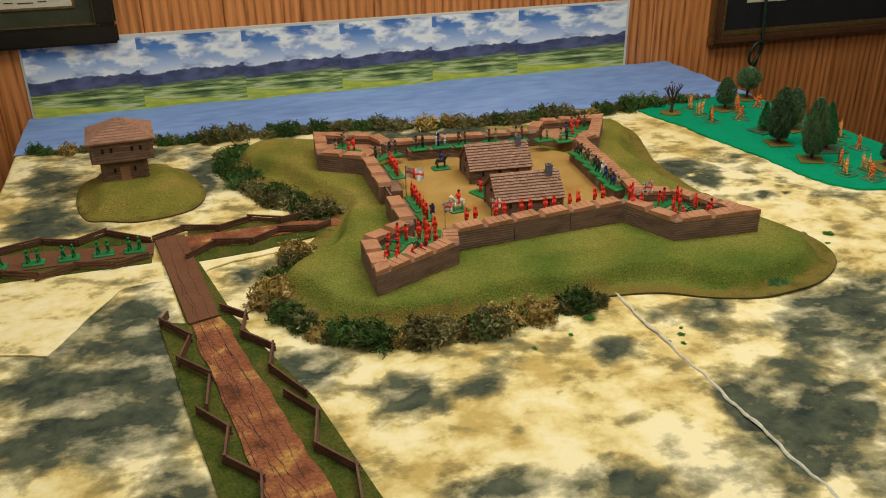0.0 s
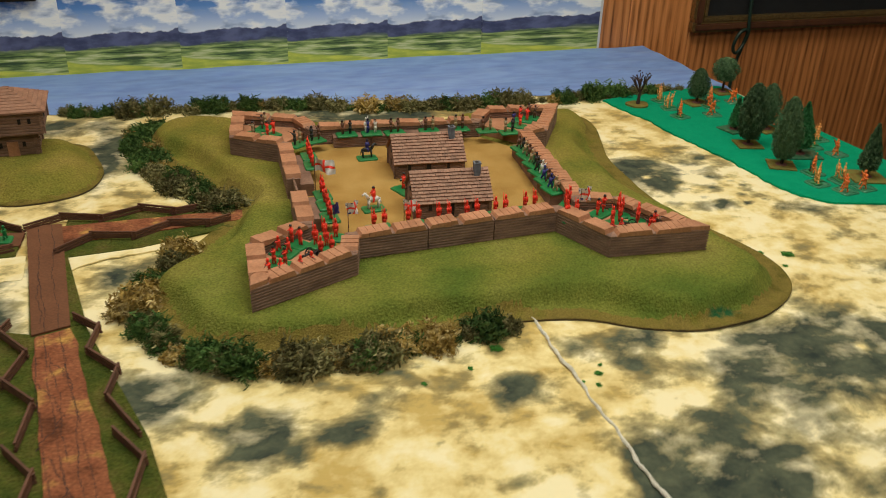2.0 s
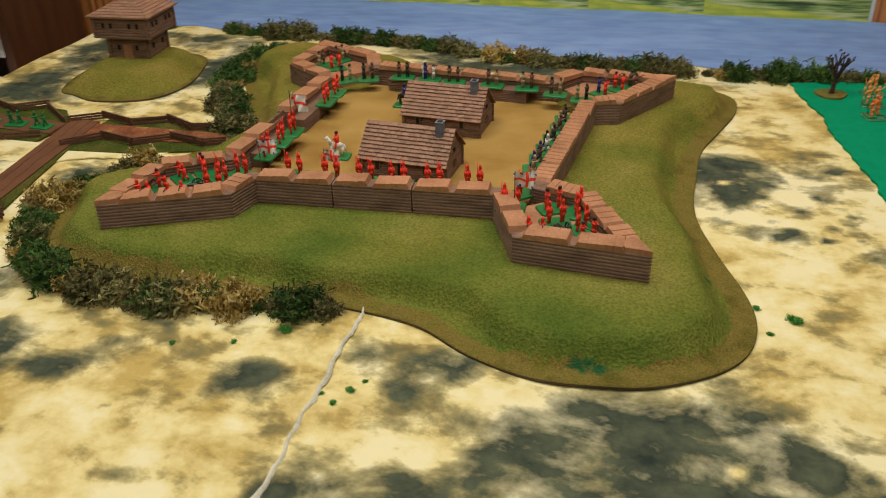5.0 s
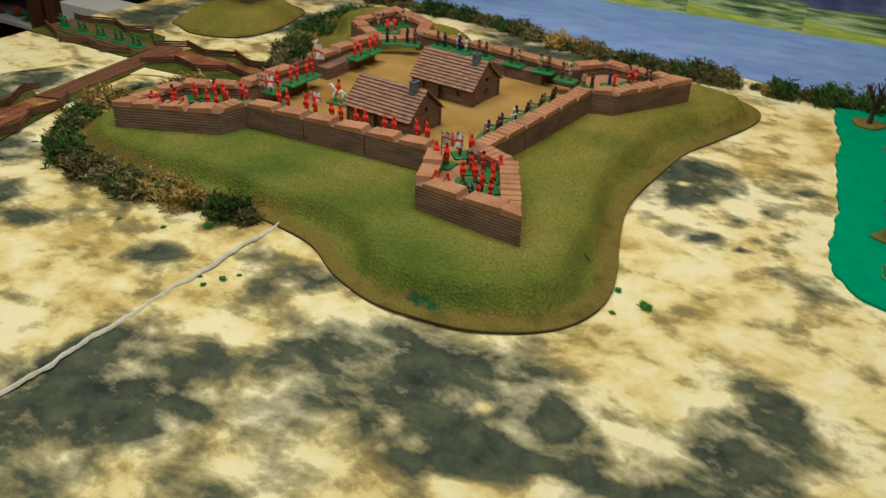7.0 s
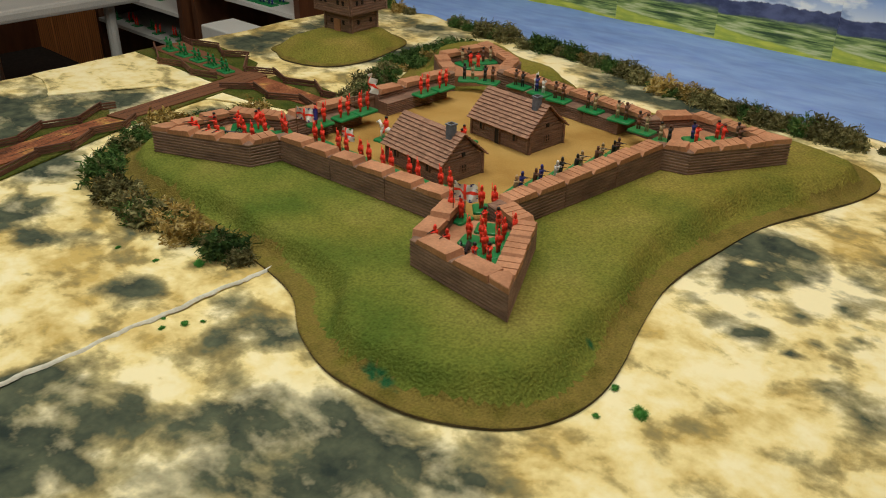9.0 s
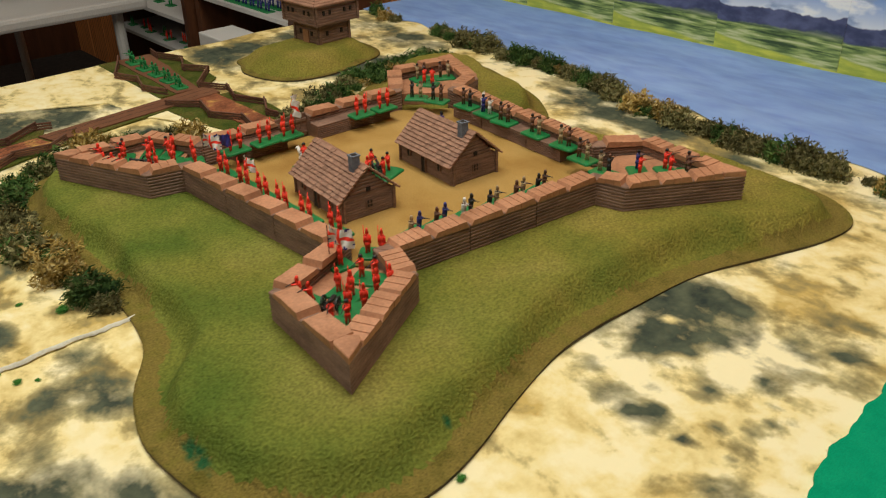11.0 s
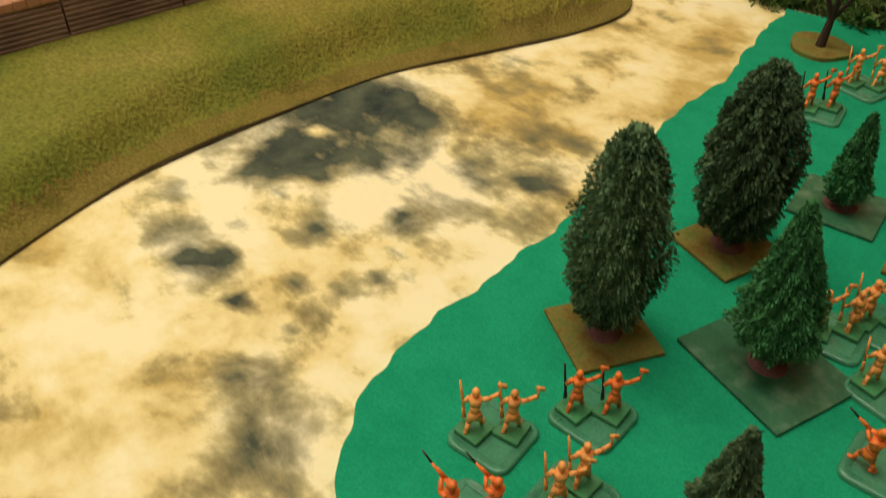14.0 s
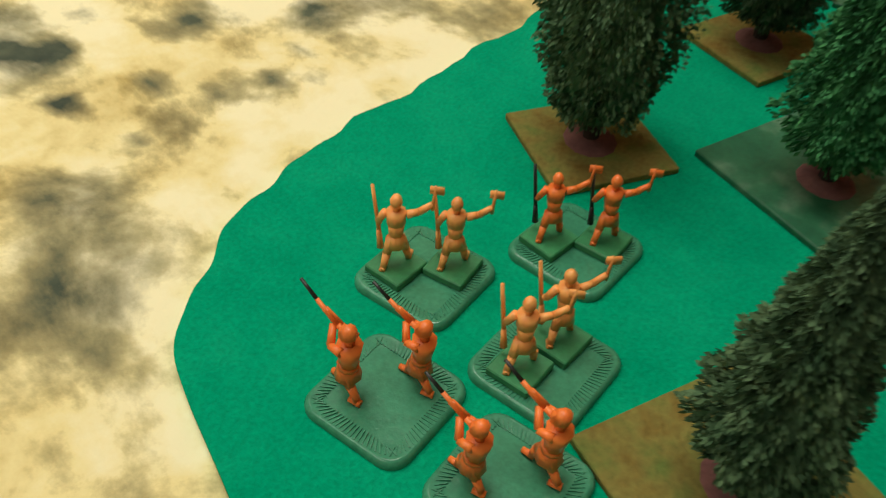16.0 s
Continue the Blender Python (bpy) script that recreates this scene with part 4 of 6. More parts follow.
box(bm, 0, math.hypot(gl, 0.02), -0.0015, 0.0015, -0.0015, 0.0015, gm @ Matrix.Translation((0.001, 0.0118, 0.008)) @ Matrix.Rotation(-math.atan2(0.02, gl), 4, "Y"))
part("brace", bm, "logs", gate)

# raised floors in the bastions and the sandy yard
for ids in ((18, 19, 0, 1, 2), (3, 4, 5, 6, 7), (8, 9, 10, 11, 12), (13, 14, 15, 16, 17)):
    pts = [FORT[i % k][1] for i in ids]
    c = (sum(p[0] for p in pts) / 5, sum(p[1] for p in pts) / 5)
    bm = bmesh.new()
    prism(bm, [(c[0] + (p[0] - c[0]) * 0.72, c[1] + (p[1] - c[1]) * 0.72) for p in pts], 0.0303, 0.0495)
    part("bastion_floor", bm, "caps", fort)
bm = bmesh.new()
prism(bm, [(0.5354, 1.305), (0.6054, 1.257), (0.8811, 1.275), (0.9443, 1.323), (0.9683, 1.583), (0.9053, 1.686), (0.5998, 1.708), (0.5372, 1.628)], 0.0298, 0.0327)
part("yard", bm, "yard", fort, "sandy yellow-brown yard")


# ---- log houses ----
LOG_MESH = {}
SHINGLE = {}


def one_log(parent, a, b, r):
    """A log between two points, on a mesh that logs of its length share."""
    L = round((Vector(b) - Vector(a)).length, 4)
    key = (L, round(r, 5))
    if key not in LOG_MESH:
        bm = bmesh.new()
        limb(bm, (0, 0, 0), (L, 0, 0), r, r, 7)
        me = bpy.data.meshes.new("log")
        bm.to_mesh(me)
        bm.free()
        me.materials.append(M["logs"])
        LOG_MESH[key] = me
    ob = new("log", LOG_MESH[key])
    ob.parent = parent
    d = Vector(b) - Vector(a)
    ob.matrix_basis = Matrix.Translation(a) @ Matrix.Rotation(math.atan2(d.y, d.x), 4, "Z")
    return ob


def log_courses(parent, hx, hy, z0, z1, rows):
    h = (z1 - z0) / rows
    r = h * 0.56
    for i in range(rows):
        z = z0 + h * (i + 0.5)
        for s in (-1, 1):
            one_log(parent, (-hx - 0.0022, s * (hy - r), z), (hx + 0.0022, s * (hy - r), z), r)
            one_log(parent, (s * (hx - r), -hy - 0.0022, z + h * 0.25), (s * (hx - r), hy + 0.0022, z + h * 0.25), r)


def gable_house(name, m, L, D, eave, ridge, label):
    """A log house with a gable roof of plank rows, windows, a door and a chimney; its long side along x."""
    ob = thing(name, m, label, "model house", "log houses in the fort")
    bm = bmesh.new()
    box(bm, -L / 2 + 0.0012, L / 2 - 0.0012, -D / 2 + 0.0012, D / 2 - 0.0012, 0, eave)
    part("room_core", bm, "logs", ob)
    walls = new("log_walls")
    walls.parent = ob
    log_courses(walls, L / 2, D / 2, 0.0, eave, 9)
    gable_rows = 7
    r = (ridge - eave) / gable_rows * 0.56
    for s in (-1, 1):
        for i in range(gable_rows):
            z = eave + (ridge - eave) * (i + 0.5) / gable_rows
            w = D / 2 * (1 - (i + 0.55) / gable_rows)
            one_log(walls, (s * (L / 2 - r), -w * 0.9, z - 0.001), (s * (L / 2 - r), w * 0.9, z - 0.001), r)
    slope = math.atan2(ridge - eave, D / 2)
    run = (D / 2 + 0.006) / math.cos(slope)
    for s, nm in ((-1, "front"), (1, "back")):
        roof = new("roof_slope")
        roof.parent = ob
        n = 10
        for i in range(n):
            y0, y1 = -run * i / n, -run * (i + 1) / n - 0.0004
            k2 = 14
            wid = (L + 0.006) / k2
            for j in range(k2 + i % 2):
                x0 = -L / 2 - 0.003 + wid * (j - 0.5 * (i % 2))
                x1 = x0 + wid - 0.0004
                x0, x1 = max(x0, -L / 2 - 0.003), min(x1, L / 2 + 0.003)
                key = (round(L, 3), round(D, 3), round(x1 - x0, 4))
                if key not in SHINGLE:
                    bm = bmesh.new()
                    hw, dy = (x1 - x0) / 2, y1 - y0
                    vs = [bm.verts.new(p) for p in ((-hw, 0, 0.0002), (hw, 0, 0.0002), (hw, dy, 0.0021), (-hw, dy, 0.0021), (-hw, 0, -0.0012), (hw, 0, -0.0012), (hw, dy, -0.0006), (-hw, dy, -0.0006))]
                    for q in ((3, 2, 1, 0), (4, 5, 6, 7), (0, 1, 5, 4), (1, 2, 6, 5), (2, 3, 7, 6), (3, 0, 4, 7)):
                        bm.faces.new([vs[h2] for h2 in q])
                    bmesh.ops.recalc_face_normals(bm, faces=bm.faces[:])
                    me = bpy.data.meshes.new("shingle")
                    bm.to_mesh(me)
                    bm.free()
                    me.materials.append(M["roof"])
                    SHINGLE[key] = me
                p = new("shingle", SHINGLE[key])
                p.parent = roof
                p.matrix_basis = Matrix.Translation((0, 0, ridge + 0.0030)) @ Matrix.Rotation(math.pi if s > 0 else 0, 4, "Z") @ Matrix.Rotation(slope, 4, "X") @ Matrix.Translation(((x0 + x1) / 2, y0 + random.uniform(-0.0003, 0.0003), random.uniform(-0.0002, 0.0002)))
    for x, w, z0, z1, nm in ((-L * 0.3, 0.006, 0.014, 0.024, "window"), (-L * 0.02, 0.009, 0.0005, 0.024, "door"), (L * 0.27, 0.006, 0.014, 0.024, "window")):
        bm = bmesh.new()
        box(bm, x - w / 2, x + w / 2, -D / 2 - 0.0016, -D / 2 + 0.001, z0, z1)
        p = part(nm, bm, "dark", ob)
        bm = bmesh.new()
        for xx in (x - w / 2 - 0.0008, x + w / 2 - 0.0002):
            box(bm, xx, xx + 0.001, -D / 2 - 0.0026, -D / 2 + 0.001, z0, z1 + 0.001)
        box(bm, x - w / 2, x + w / 2, -D / 2 - 0.0023, -D / 2 + 0.001, z1, z1 + 0.0012)
        part("frame", bm, "logs", p)
    for s in (-1, 1):
        bm = bmesh.new()
        box(bm, s * L / 2 - 0.001, s * L / 2 + 0.0014, -0.004, 0.004, 0.013, 0.021)
        p = part("window", bm, "dark", ob)
        bm = bmesh.new()
        for yy in (-0.0045, -0.0004, 0.0037):
            box(bm, s * L / 2 - 0.001, s * L / 2 + 0.0022, yy, yy + 0.0008, 0.0125, 0.0215)
        box(bm, s * L / 2 - 0.001, s * L / 2 + 0.0021, -0.0045, 0.0045, 0.0165, 0.0173)
        part("window_frame", bm, "logs", p)
        bm = bmesh.new()
        box(bm, s * L / 2 - 0.001, s * L / 2 + 0.0016, -0.0025, 0.0025, eave + 0.005, eave + 0.010)
        part("loft_opening", bm, "dark", ob)
    ch = new("chimney")
    ch.parent = ob
    cx = L * 0.36
    bm = bmesh.new()
    box(bm, cx - 0.005, cx + 0.005, -0.0125, -0.0015, ridge - 0.022, ridge + 0.0125)
    bmesh.ops.bevel(bm, geom=bm.edges[:], offset=0.0008, segments=1, affect="EDGES")
    part("stack", bm, "chimney", ch, "grey stone chimney stack")
    bm = bmesh.new()
    box(bm, cx - 0.0056, cx + 0.0056, -0.0131, -0.0009, ridge + 0.0125, ridge + 0.0143)
    box(bm, cx - 0.0032, cx + 0.0032, -0.0105, -0.0035, ridge + 0.0143, ridge + 0.0147, mat=1)
    part("chimney_cap", bm, ("chimney", "dark"), ch)
    return ob


H1 = Matrix.Translation((0.7524, 1.379, 0.0323)) @ Matrix.Rotation(radians(-5), 4, "Z")
H2 = Matrix.Translation((0.7639, 1.545, 0.0323)) @ Matrix.Rotation(radians(-4.5), 4, "Z")
gable_house("log_house", H1, 0.118, 0.074, 0.029, 0.062, "brown log house with plank roof and chimney behind front wall")
gable_house("log_house", H2, 0.118, 0.076, 0.029, 0.063, "brown log house with plank roof and chimney near rear wall")


# ---- blockhouse ----
def blockhouse(m):
    ob = thing("blockhouse", m, "two-storey brown log blockhouse with overhanging upper floor and hipped roof", "model house")
    for nm, half, z0, z1, rows in (("lower_storey", 0.037, -0.006, 0.036, 8), ("upper_storey", 0.050, 0.036, 0.075, 8)):
        bm = bmesh.new()
        box(bm, -half + 0.0012, half - 0.0012, -half + 0.0012, half - 0.0012, z0, z1 - 0.0005)
        st = part(nm, bm, "logs", ob)
        log_courses(st, half, half, z0, z1, rows)
        for j in range(4):
            r = Matrix.Rotation(j * math.pi / 2, 4, "Z")
            slots = (-0.62, -0.34, 0.34, 0.62) if nm == "upper_storey" else (-0.45, 0.45)
            for s in slots:
                bm = bmesh.new()
                zz = (z0 + z1) / 2 + 0.003
                box(bm, s * half - 0.0022, s * half + 0.0022, -half - 0.0012, -half + 0.002, zz - 0.004, zz + 0.004, r)
                part("loophole", bm, "dark", st)
            if nm == "lower_storey" and j == 0:
                bm = bmesh.new()
                box(bm, -0.008, 0.008, -half - 0.002, -half + 0.002, z0, z0 + 0.029, r)
                part("door", bm, "caps", st, "reddish-brown plank door")
    roof = new("hipped_roof")
    roof.parent = ob
    e, n = 0.0565, 9
    for j in range(4):
        r = Matrix.Rotation(j * math.pi / 2, 4, "Z")
        for i in range(n):
            t0, t1 = i / n, (i + 1) / n
            w0, w1 = e * (1 - t0), e * (1 - t1)
            za, zb = 0.074 + 0.028 * t0, 0.074 + 0.028 * t1
            bm = bmesh.new()
            vs = [bm.verts.new(r @ Vector(p)) for p in ((-w0, -w0 - 0.0004, za + 0.0013), (w0, -w0 - 0.0004, za + 0.0013), (max(w1, 0.0005), -w1, zb + 0.0005), (-max(w1, 0.0005), -w1, zb + 0.0005), (-w0, -w0 - 0.0004, za - 0.0009), (w0, -w0 - 0.0004, za - 0.0009))]
            bm.faces.new(vs[:4])
            bm.faces.new((vs[4], vs[5], vs[1], vs[0]))
            part("roof_plank", bm, "roof", roof)
    bm = bmesh.new()
    box(bm, -0.0562, 0.0562, -0.0562, 0.0562, 0.0718, 0.0732)
    part("eaves", bm, "roof", ob)
    return ob


blockhouse(Matrix.Translation((0.083, 1.812, 0.0305)) @ Matrix.Rotation(radians(3), 4, "Z") @ Matrix.Scale(1.1, 4))


# ---- roads and snake fences ----
def road_section(label, board, road, fences, road_mat="road", ruts=(), top=0.0058):
    ob = thing("road_section", pose(0, 0, 0), label, "model road", "road sections")
    if board:
        bm = bmesh.new()
        prism(bm, board, 0.0012, 0.0036 if top < 0.006 else 0.0044)
        part("green_board", bm, "verge", ob, "flocked green base board")
    bm = bmesh.new()
    prism(bm, road, 0.0014, top)
    part("roadway", bm, road_mat, ob)
    for a, b in ruts:
        bm = bmesh.new()
        n = 26
        for i in range(n):
            t0, t1 = i / n, (i + 1) / n
            p = [a[j] + (b[j] - a[j]) * t0 for j in (0, 1)]
            q = [a[j] + (b[j] - a[j]) * t1 for j in (0, 1)]
            s0 = 0.0022 * math.sin(9 * t0 + 20 * a[0]) + 0.001 * math.sin(31 * t0)
            ang = math.atan2(q[1] - p[1], q[0] - p[0])
            box(bm, 0, math.hypot(q[0] - p[0], q[1] - p[1]), s0 - random.uniform(0.0001, 0.0006), s0 + random.uniform(0.0001, 0.0006), top - 0.0006, top + 0.0002, Matrix.Translation((p[0], p[1], 0)) @ Matrix.Rotation(ang, 4, "Z"))
        part("rut", bm, "bark", ob)
    for f in fences:
        holder = new("snake_fence")
        holder.parent = ob
        for i, (a, b) in enumerate(zip(f, f[1:])):
            L, ang = math.hypot(b[0] - a[0], b[1] - a[1]), math.atan2(b[1] - a[1], b[0] - a[0])
            for r in range(3):
                bm = bmesh.new()
                z = 0.0055 + 0.0044 * r + (0.0022 if i % 2 else 0)
                box(bm, -0.004, L + 0.004, -0.0013, 0.0013, z - 0.0015, z + 0.0015, Matrix.Translation((a[0], a[1], 0)) @ Matrix.Rotation(ang + random.uniform(-0.012, 0.012), 4, "Z") @ Matrix.Rotation(random.uniform(-0.012, 0.012), 4, "Y"))
                part("rail", bm, "rail", holder)
    return ob


def wavy(a, b, n, amp, seed):
    rnd = random.Random(seed)
    dx, dy = b[0] - a[0], b[1] - a[1]
    L = math.hypot(dx, dy)
    return [(a[0] + dx * i / n - dy / L * o, a[1] + dy * i / n + dx / L * o) for i in range(n + 1) for o in (rnd.uniform(-amp, amp),)]


road_section("plain brown plank road piece at the crossroads", [(0.168, 1.2), (0.232, 1.21), (0.196, 1.40), (0.19, 1.51), (0.13, 1.512)], [(0.1711, 1.194), (0.2139, 1.207), (0.1785, 1.515), (0.1279, 1.52)], [], "plank",
             [((0.1844, 1.198), (0.1432, 1.517)), ((0.1997, 1.203), (0.1628, 1.516)), ((0.178, 1.22), (0.16, 1.36))], top=0.0064)
road_section("rutted brown road piece between zigzag rail fences", [(0.1307, 1.217), (0.169, 1.201), (0.2239, 1.229), (0.3063, 0.9665), (0.3454, 0.7458), (0.3627, 0.5775), (0.1965, 0.577), (0.1813, 0.8344), (0.1595, 0.9864)],
             wavy((0.2139, 1.201), (0.1772, 1.19), 3, 0.001, 1) + wavy((0.1732, 1.184), (0.261, 0.5768), 22, 0.0025, 2) + wavy((0.3368, 0.5772), (0.2181, 1.192), 22, 0.0025, 3),
             [[(0.2189, 1.22), (0.2488, 1.184), (0.2389, 1.136), (0.2741, 1.088), (0.2642, 1.039), (0.2969, 0.9709)],
              [(0.274, 0.9766), (0.3036, 0.9255), (0.2911, 0.8651), (0.325, 0.816), (0.3185, 0.7563), (0.3478, 0.7142), (0.336, 0.6615)],
              [(0.1431, 1.222), (0.1349, 1.202), (0.1711, 1.148), (0.1546, 1.092), (0.19, 1.045), (0.1822, 0.9801)],
              [(0.1719, 0.974), (0.203, 0.9273), (0.1941, 0.8748), (0.2282, 0.8321), (0.222, 0.7689), (0.2474, 0.7256)]],
             "road", [((0.1865, 1.188), (0.2796, 0.5874)), ((0.2038, 1.193), (0.3129, 0.5876)), ((0.178, 1.17), (0.262, 0.5874)), ((0.196, 1.15), (0.232, 0.95)), ((0.212, 1.16), (0.255, 0.86)), ((0.19, 1.09), (0.225, 1.02)), ((0.222, 1.02), (0.2, 0.97)), ((0.215, 0.96), (0.27, 0.8)), ((0.2, 1.13), (0.223, 1.09)), ((0.236, 0.9), (0.215, 0.87)), ((0.24, 0.86), (0.3, 0.66))])
road_section("brown road piece with zigzag rail fences, running to the table edge", [(-0.1614, 1.427), (0.1234, 1.423), (0.1258, 1.512), (0.0869, 1.558), (0.0128, 1.567), (-0.0816, 1.572), (-0.1565, 1.56)],
             wavy((-0.1564, 1.463), (0.1263, 1.455), 10, 0.002, 4) + wavy((0.128, 1.501), (-0.1551, 1.537), 10, 0.002, 5),
             [[(-0.153, 1.539), (-0.1141, 1.533), (-0.0525, 1.557), (0.0058, 1.532), (0.0491, 1.561), (0.1218, 1.503)],
              [(-0.1544, 1.468), (-0.1053, 1.446), (-0.0456, 1.416), (0.0109, 1.435), (0.0663, 1.42), (0.1171, 1.44)]], "plank", top=0.0051)
road_section("rutted brown road piece with zigzag rail fences, running to the fort gate", [(0.1772, 1.402), (0.2945, 1.411), (0.4453, 1.455), (0.4549, 1.502), (0.4053, 1.538), (0.2963, 1.55), (0.1851, 1.541)],
             wavy((0.1738, 1.446), (0.4452, 1.471), 10, 0.002, 6) + wavy((0.4469, 1.508), (0.1691, 1.507), 10, 0.002, 7),
             [[(0.13, 1.506), (0.1776, 1.532), (0.2347, 1.514), (0.2924, 1.54), (0.3425, 1.515), (0.3985, 1.529)],
              [(0.1803, 1.413), (0.2254, 1.453), (0.2838, 1.439), (0.3363, 1.471), (0.3918, 1.458), (0.4235, 1.472)]], "road", top=0.0054)


# ---- toy figures ----
def fig_mesh(kind, coat, dark="black", skin=None):
    """One figure, in millimetres, facing +y, feet at the origin."""
    bm = bmesh.new()
    if kind == "horseman":
        ball(bm, (0, 0, 12), 4.2, 0, (0.85, 2.0, 0.95))
        for x, y in ((-2, 6), (2, 6), (-2, -6.5), (2, -6.5)):
            limb(bm, (x, y, 11), (x, y + 0.6, 0.4), 1.5, 0.8, 6, 0)
        limb(bm, (0, 6.5, 13), (0, 10.5, 20), 2.6, 1.7, 6, 0)
        limb(bm, (0, 9.8, 20.5), (0, 14.5, 18), 1.9, 1.1, 6, 0)
        limb(bm, (0, -8, 13), (0, -10, 5), 0.9, 0.5, 5, 0)
        limb(bm, (0, 0, 14), (0, 0, 23), 2.6, 2.9, 7, 1)
        for s in (-1, 1):
            limb(bm, (1.5 * s, 0, 15.5), (4 * s, 1.5, 9), 1.6, 1.1, 6, 1)
            limb(bm, (3 * s, 0, 22), (2 * s, 4, 18.5), 1.1, 0.8, 5, 1)
        ball(bm, (0, 0, 25.5), 1.9, 1)
        limb(bm, (0, 0, 26.4), (0, 0, 28.3), 2.3, 1.3, 7, 2)
    elif kind == "crew":
        for s in (-1, 1):
            limb(bm, (1.4 * s, 0, 0), (1.2 * s, 0.5, 9), 1.1, 1.5, 6)
            limb(bm, (2.8 * s, 0.5, 16.5), (3.6 * s, 4.5, 13), 1.1, 0.8, 5)
        limb(bm, (0, 0.5, 8.5), (0, 1.2, 17.5), 2.4, 2.9, 7)
        ball(bm, (0, 1.4, 20), 1.8, 0)
        limb(bm, (0, 1.4, 20.8), (0, 1.3, 22.8), 2.2, 1.4, 7, 1)
    elif kind == "kneel":
        limb(bm, (1.5, 2, 0), (1.3, 2, 6), 1.2, 1.4, 6)
        limb(bm, (-1.5, -3, 1), (-1.2, 0, 6), 1.2, 1.5, 6)
        limb(bm, (0, 0, 5), (0, 1, 13.5), 2.5, 2.9, 7)
        ball(bm, (0, 1.4, 16), 1.8)
        limb(bm, (0, 1.4, 16.6), (0, 1.2, 19.5), 2.0, 1.2, 7, 0)
        limb(bm, (1.6, -1, 13.8), (1.2, 13, 14.5), 0.55, 0.4, 5, 1)
        limb(bm, (2.6, 0.8, 12.5), (1.8, 5.5, 13.5), 1.1, 0.8, 5)
        limb(bm, (-2.6, 0.8, 12.5), (0.8, 7, 13.6), 1.1, 0.8, 5)
    elif kind == "axe":
        limb(bm, (2.6, 2.6, 0.3), (2.0, 1.6, 4.6), 0.8, 1.1, 7)
        limb(bm, (2.0, 1.6, 4.6), (1.0, 0.3, 9), 1.1, 1.4, 7)
        limb(bm, (-2.8, -3.0, 0.3), (-2.0, -1.4, 4.6), 0.8, 1.1, 7)
        limb(bm, (-2.0, -1.4, 4.6), (-1.0, -0.2, 9), 1.1, 1.4, 7)
        limb(bm, (2.6, 2.0, 0.5), (3.0, 4.6, 0.5), 0.9, 0.7, 5)
        limb(bm, (-2.8, -3.6, 0.5), (-2.8, -1.0, 0.5), 0.9, 0.7, 5)
        limb(bm, (0, 0, 6.6), (0, 0, 9.8), 2.6, 1.8, 9)
        limb(bm, (0, 0, 9.4), (0, 0.4, 13.4), 1.6, 2.2, 8)
        limb(bm, (0, 0.4, 13.2), (0, 0.6, 17), 2.3, 2.5, 8)
        ball(bm, (0, 0.9, 19.6), 1.75, 0, (0.9, 1, 1.15))
        limb(bm, (0, 0.6, 16.4), (0, 0.9, 18.5), 1.0, 0.9, 6)
        limb(bm, (2.6, 0.4, 16.4), (5.3, 1.6, 16.6), 1.1, 0.9, 6)
        limb(bm, (5.3, 1.6, 16.6), (8.4, 2.4, 18.9), 0.95, 0.75, 6)
        limb(bm, (8.4, 2.4, 17), (8.9, 2.8, 24), 0.45, 0.4, 5)
        box(bm, 7.6, 11.0, 2.5, 3.1, 21.8, 23.8)
        limb(bm, (-2.6, 0.4, 16.4), (-4.4, 1.2, 12.6), 1.1, 0.9, 6)
        limb(bm, (-4.4, 1.2, 12.6), (-4.6, 3.0, 10.6), 0.9, 0.8, 6)
        limb(bm, (-4.4, 2.4, 2.5), (-4.9, 3.2, 8), 0.95, 0.6, 5, 1)
        limb(bm, (-4.9, 3.2, 8), (-6.4, 4.2, 21), 0.6, 0.45, 5, 1)
    elif kind == "aim":
        for s, fy, ky in ((1, 4.2, 3.0), (-1, -3.6, -1.6)):
            limb(bm, (1.7 * s, fy, 0.4), (1.5 * s, ky, 4.6), 0.85, 1.1, 7)
            limb(bm, (1.5 * s, ky, 4.4), (1.0 * s, 0.2, 8.6), 1.15, 1.5, 7)
            limb(bm, (1.7 * s, fy - 0.7, 0.5), (2.0 * s, fy + 2.2, 0.5), 1.0, 0.75, 6)
        limb(bm, (0, 0.1, 5.8), (0, 0, 9.4), 3.1, 2.2, 9)
        limb(bm, (0, 0, 9.2), (0, -0.3, 10.2), 2.5, 2.4, 9)
        limb(bm, (0, -0.3, 10), (0, -0.9, 16.6), 2.1, 2.9, 8)
        limb(bm, (0, -0.9, 16.2), (0, -0.5, 18.4), 1.2, 1.0, 6)
        ball(bm, (0, -0.3, 19.4), 1.85, 0, (0.95, 1.05, 1.1))
        limb(bm, (0, -0.6, 19.6), (0, -1.6, 21.8), 2.05, 1.3, 8)
        limb(bm, (2.6, -0.7, 16.2), (2.5, 3.2, 17.2), 1.15, 0.95, 6)
        limb(bm, (2.5, 3.2, 17.2), (1.9, 6.8, 20.8), 0.95, 0.8, 6)
        limb(bm, (-2.6, -0.7, 16.2), (-1.9, 2.6, 15.6), 1.15, 0.95, 6)
        limb(bm, (-1.9, 2.6, 15.6), (1.4, 4.4, 18.2), 0.95, 0.8, 6)
        limb(bm, (1.5, -0.4, 16.4), (1.6, 3.4, 18.2), 1.0, 0.7, 6)
        limb(bm, (1.6, 3.4, 18.2), (1.8, 8.8, 22.6), 0.7, 0.55, 6)
        limb(bm, (1.8, 8.8, 22.6), (2.0, 12.8, 26.0), 0.5, 0.4, 6, 1)
    else:
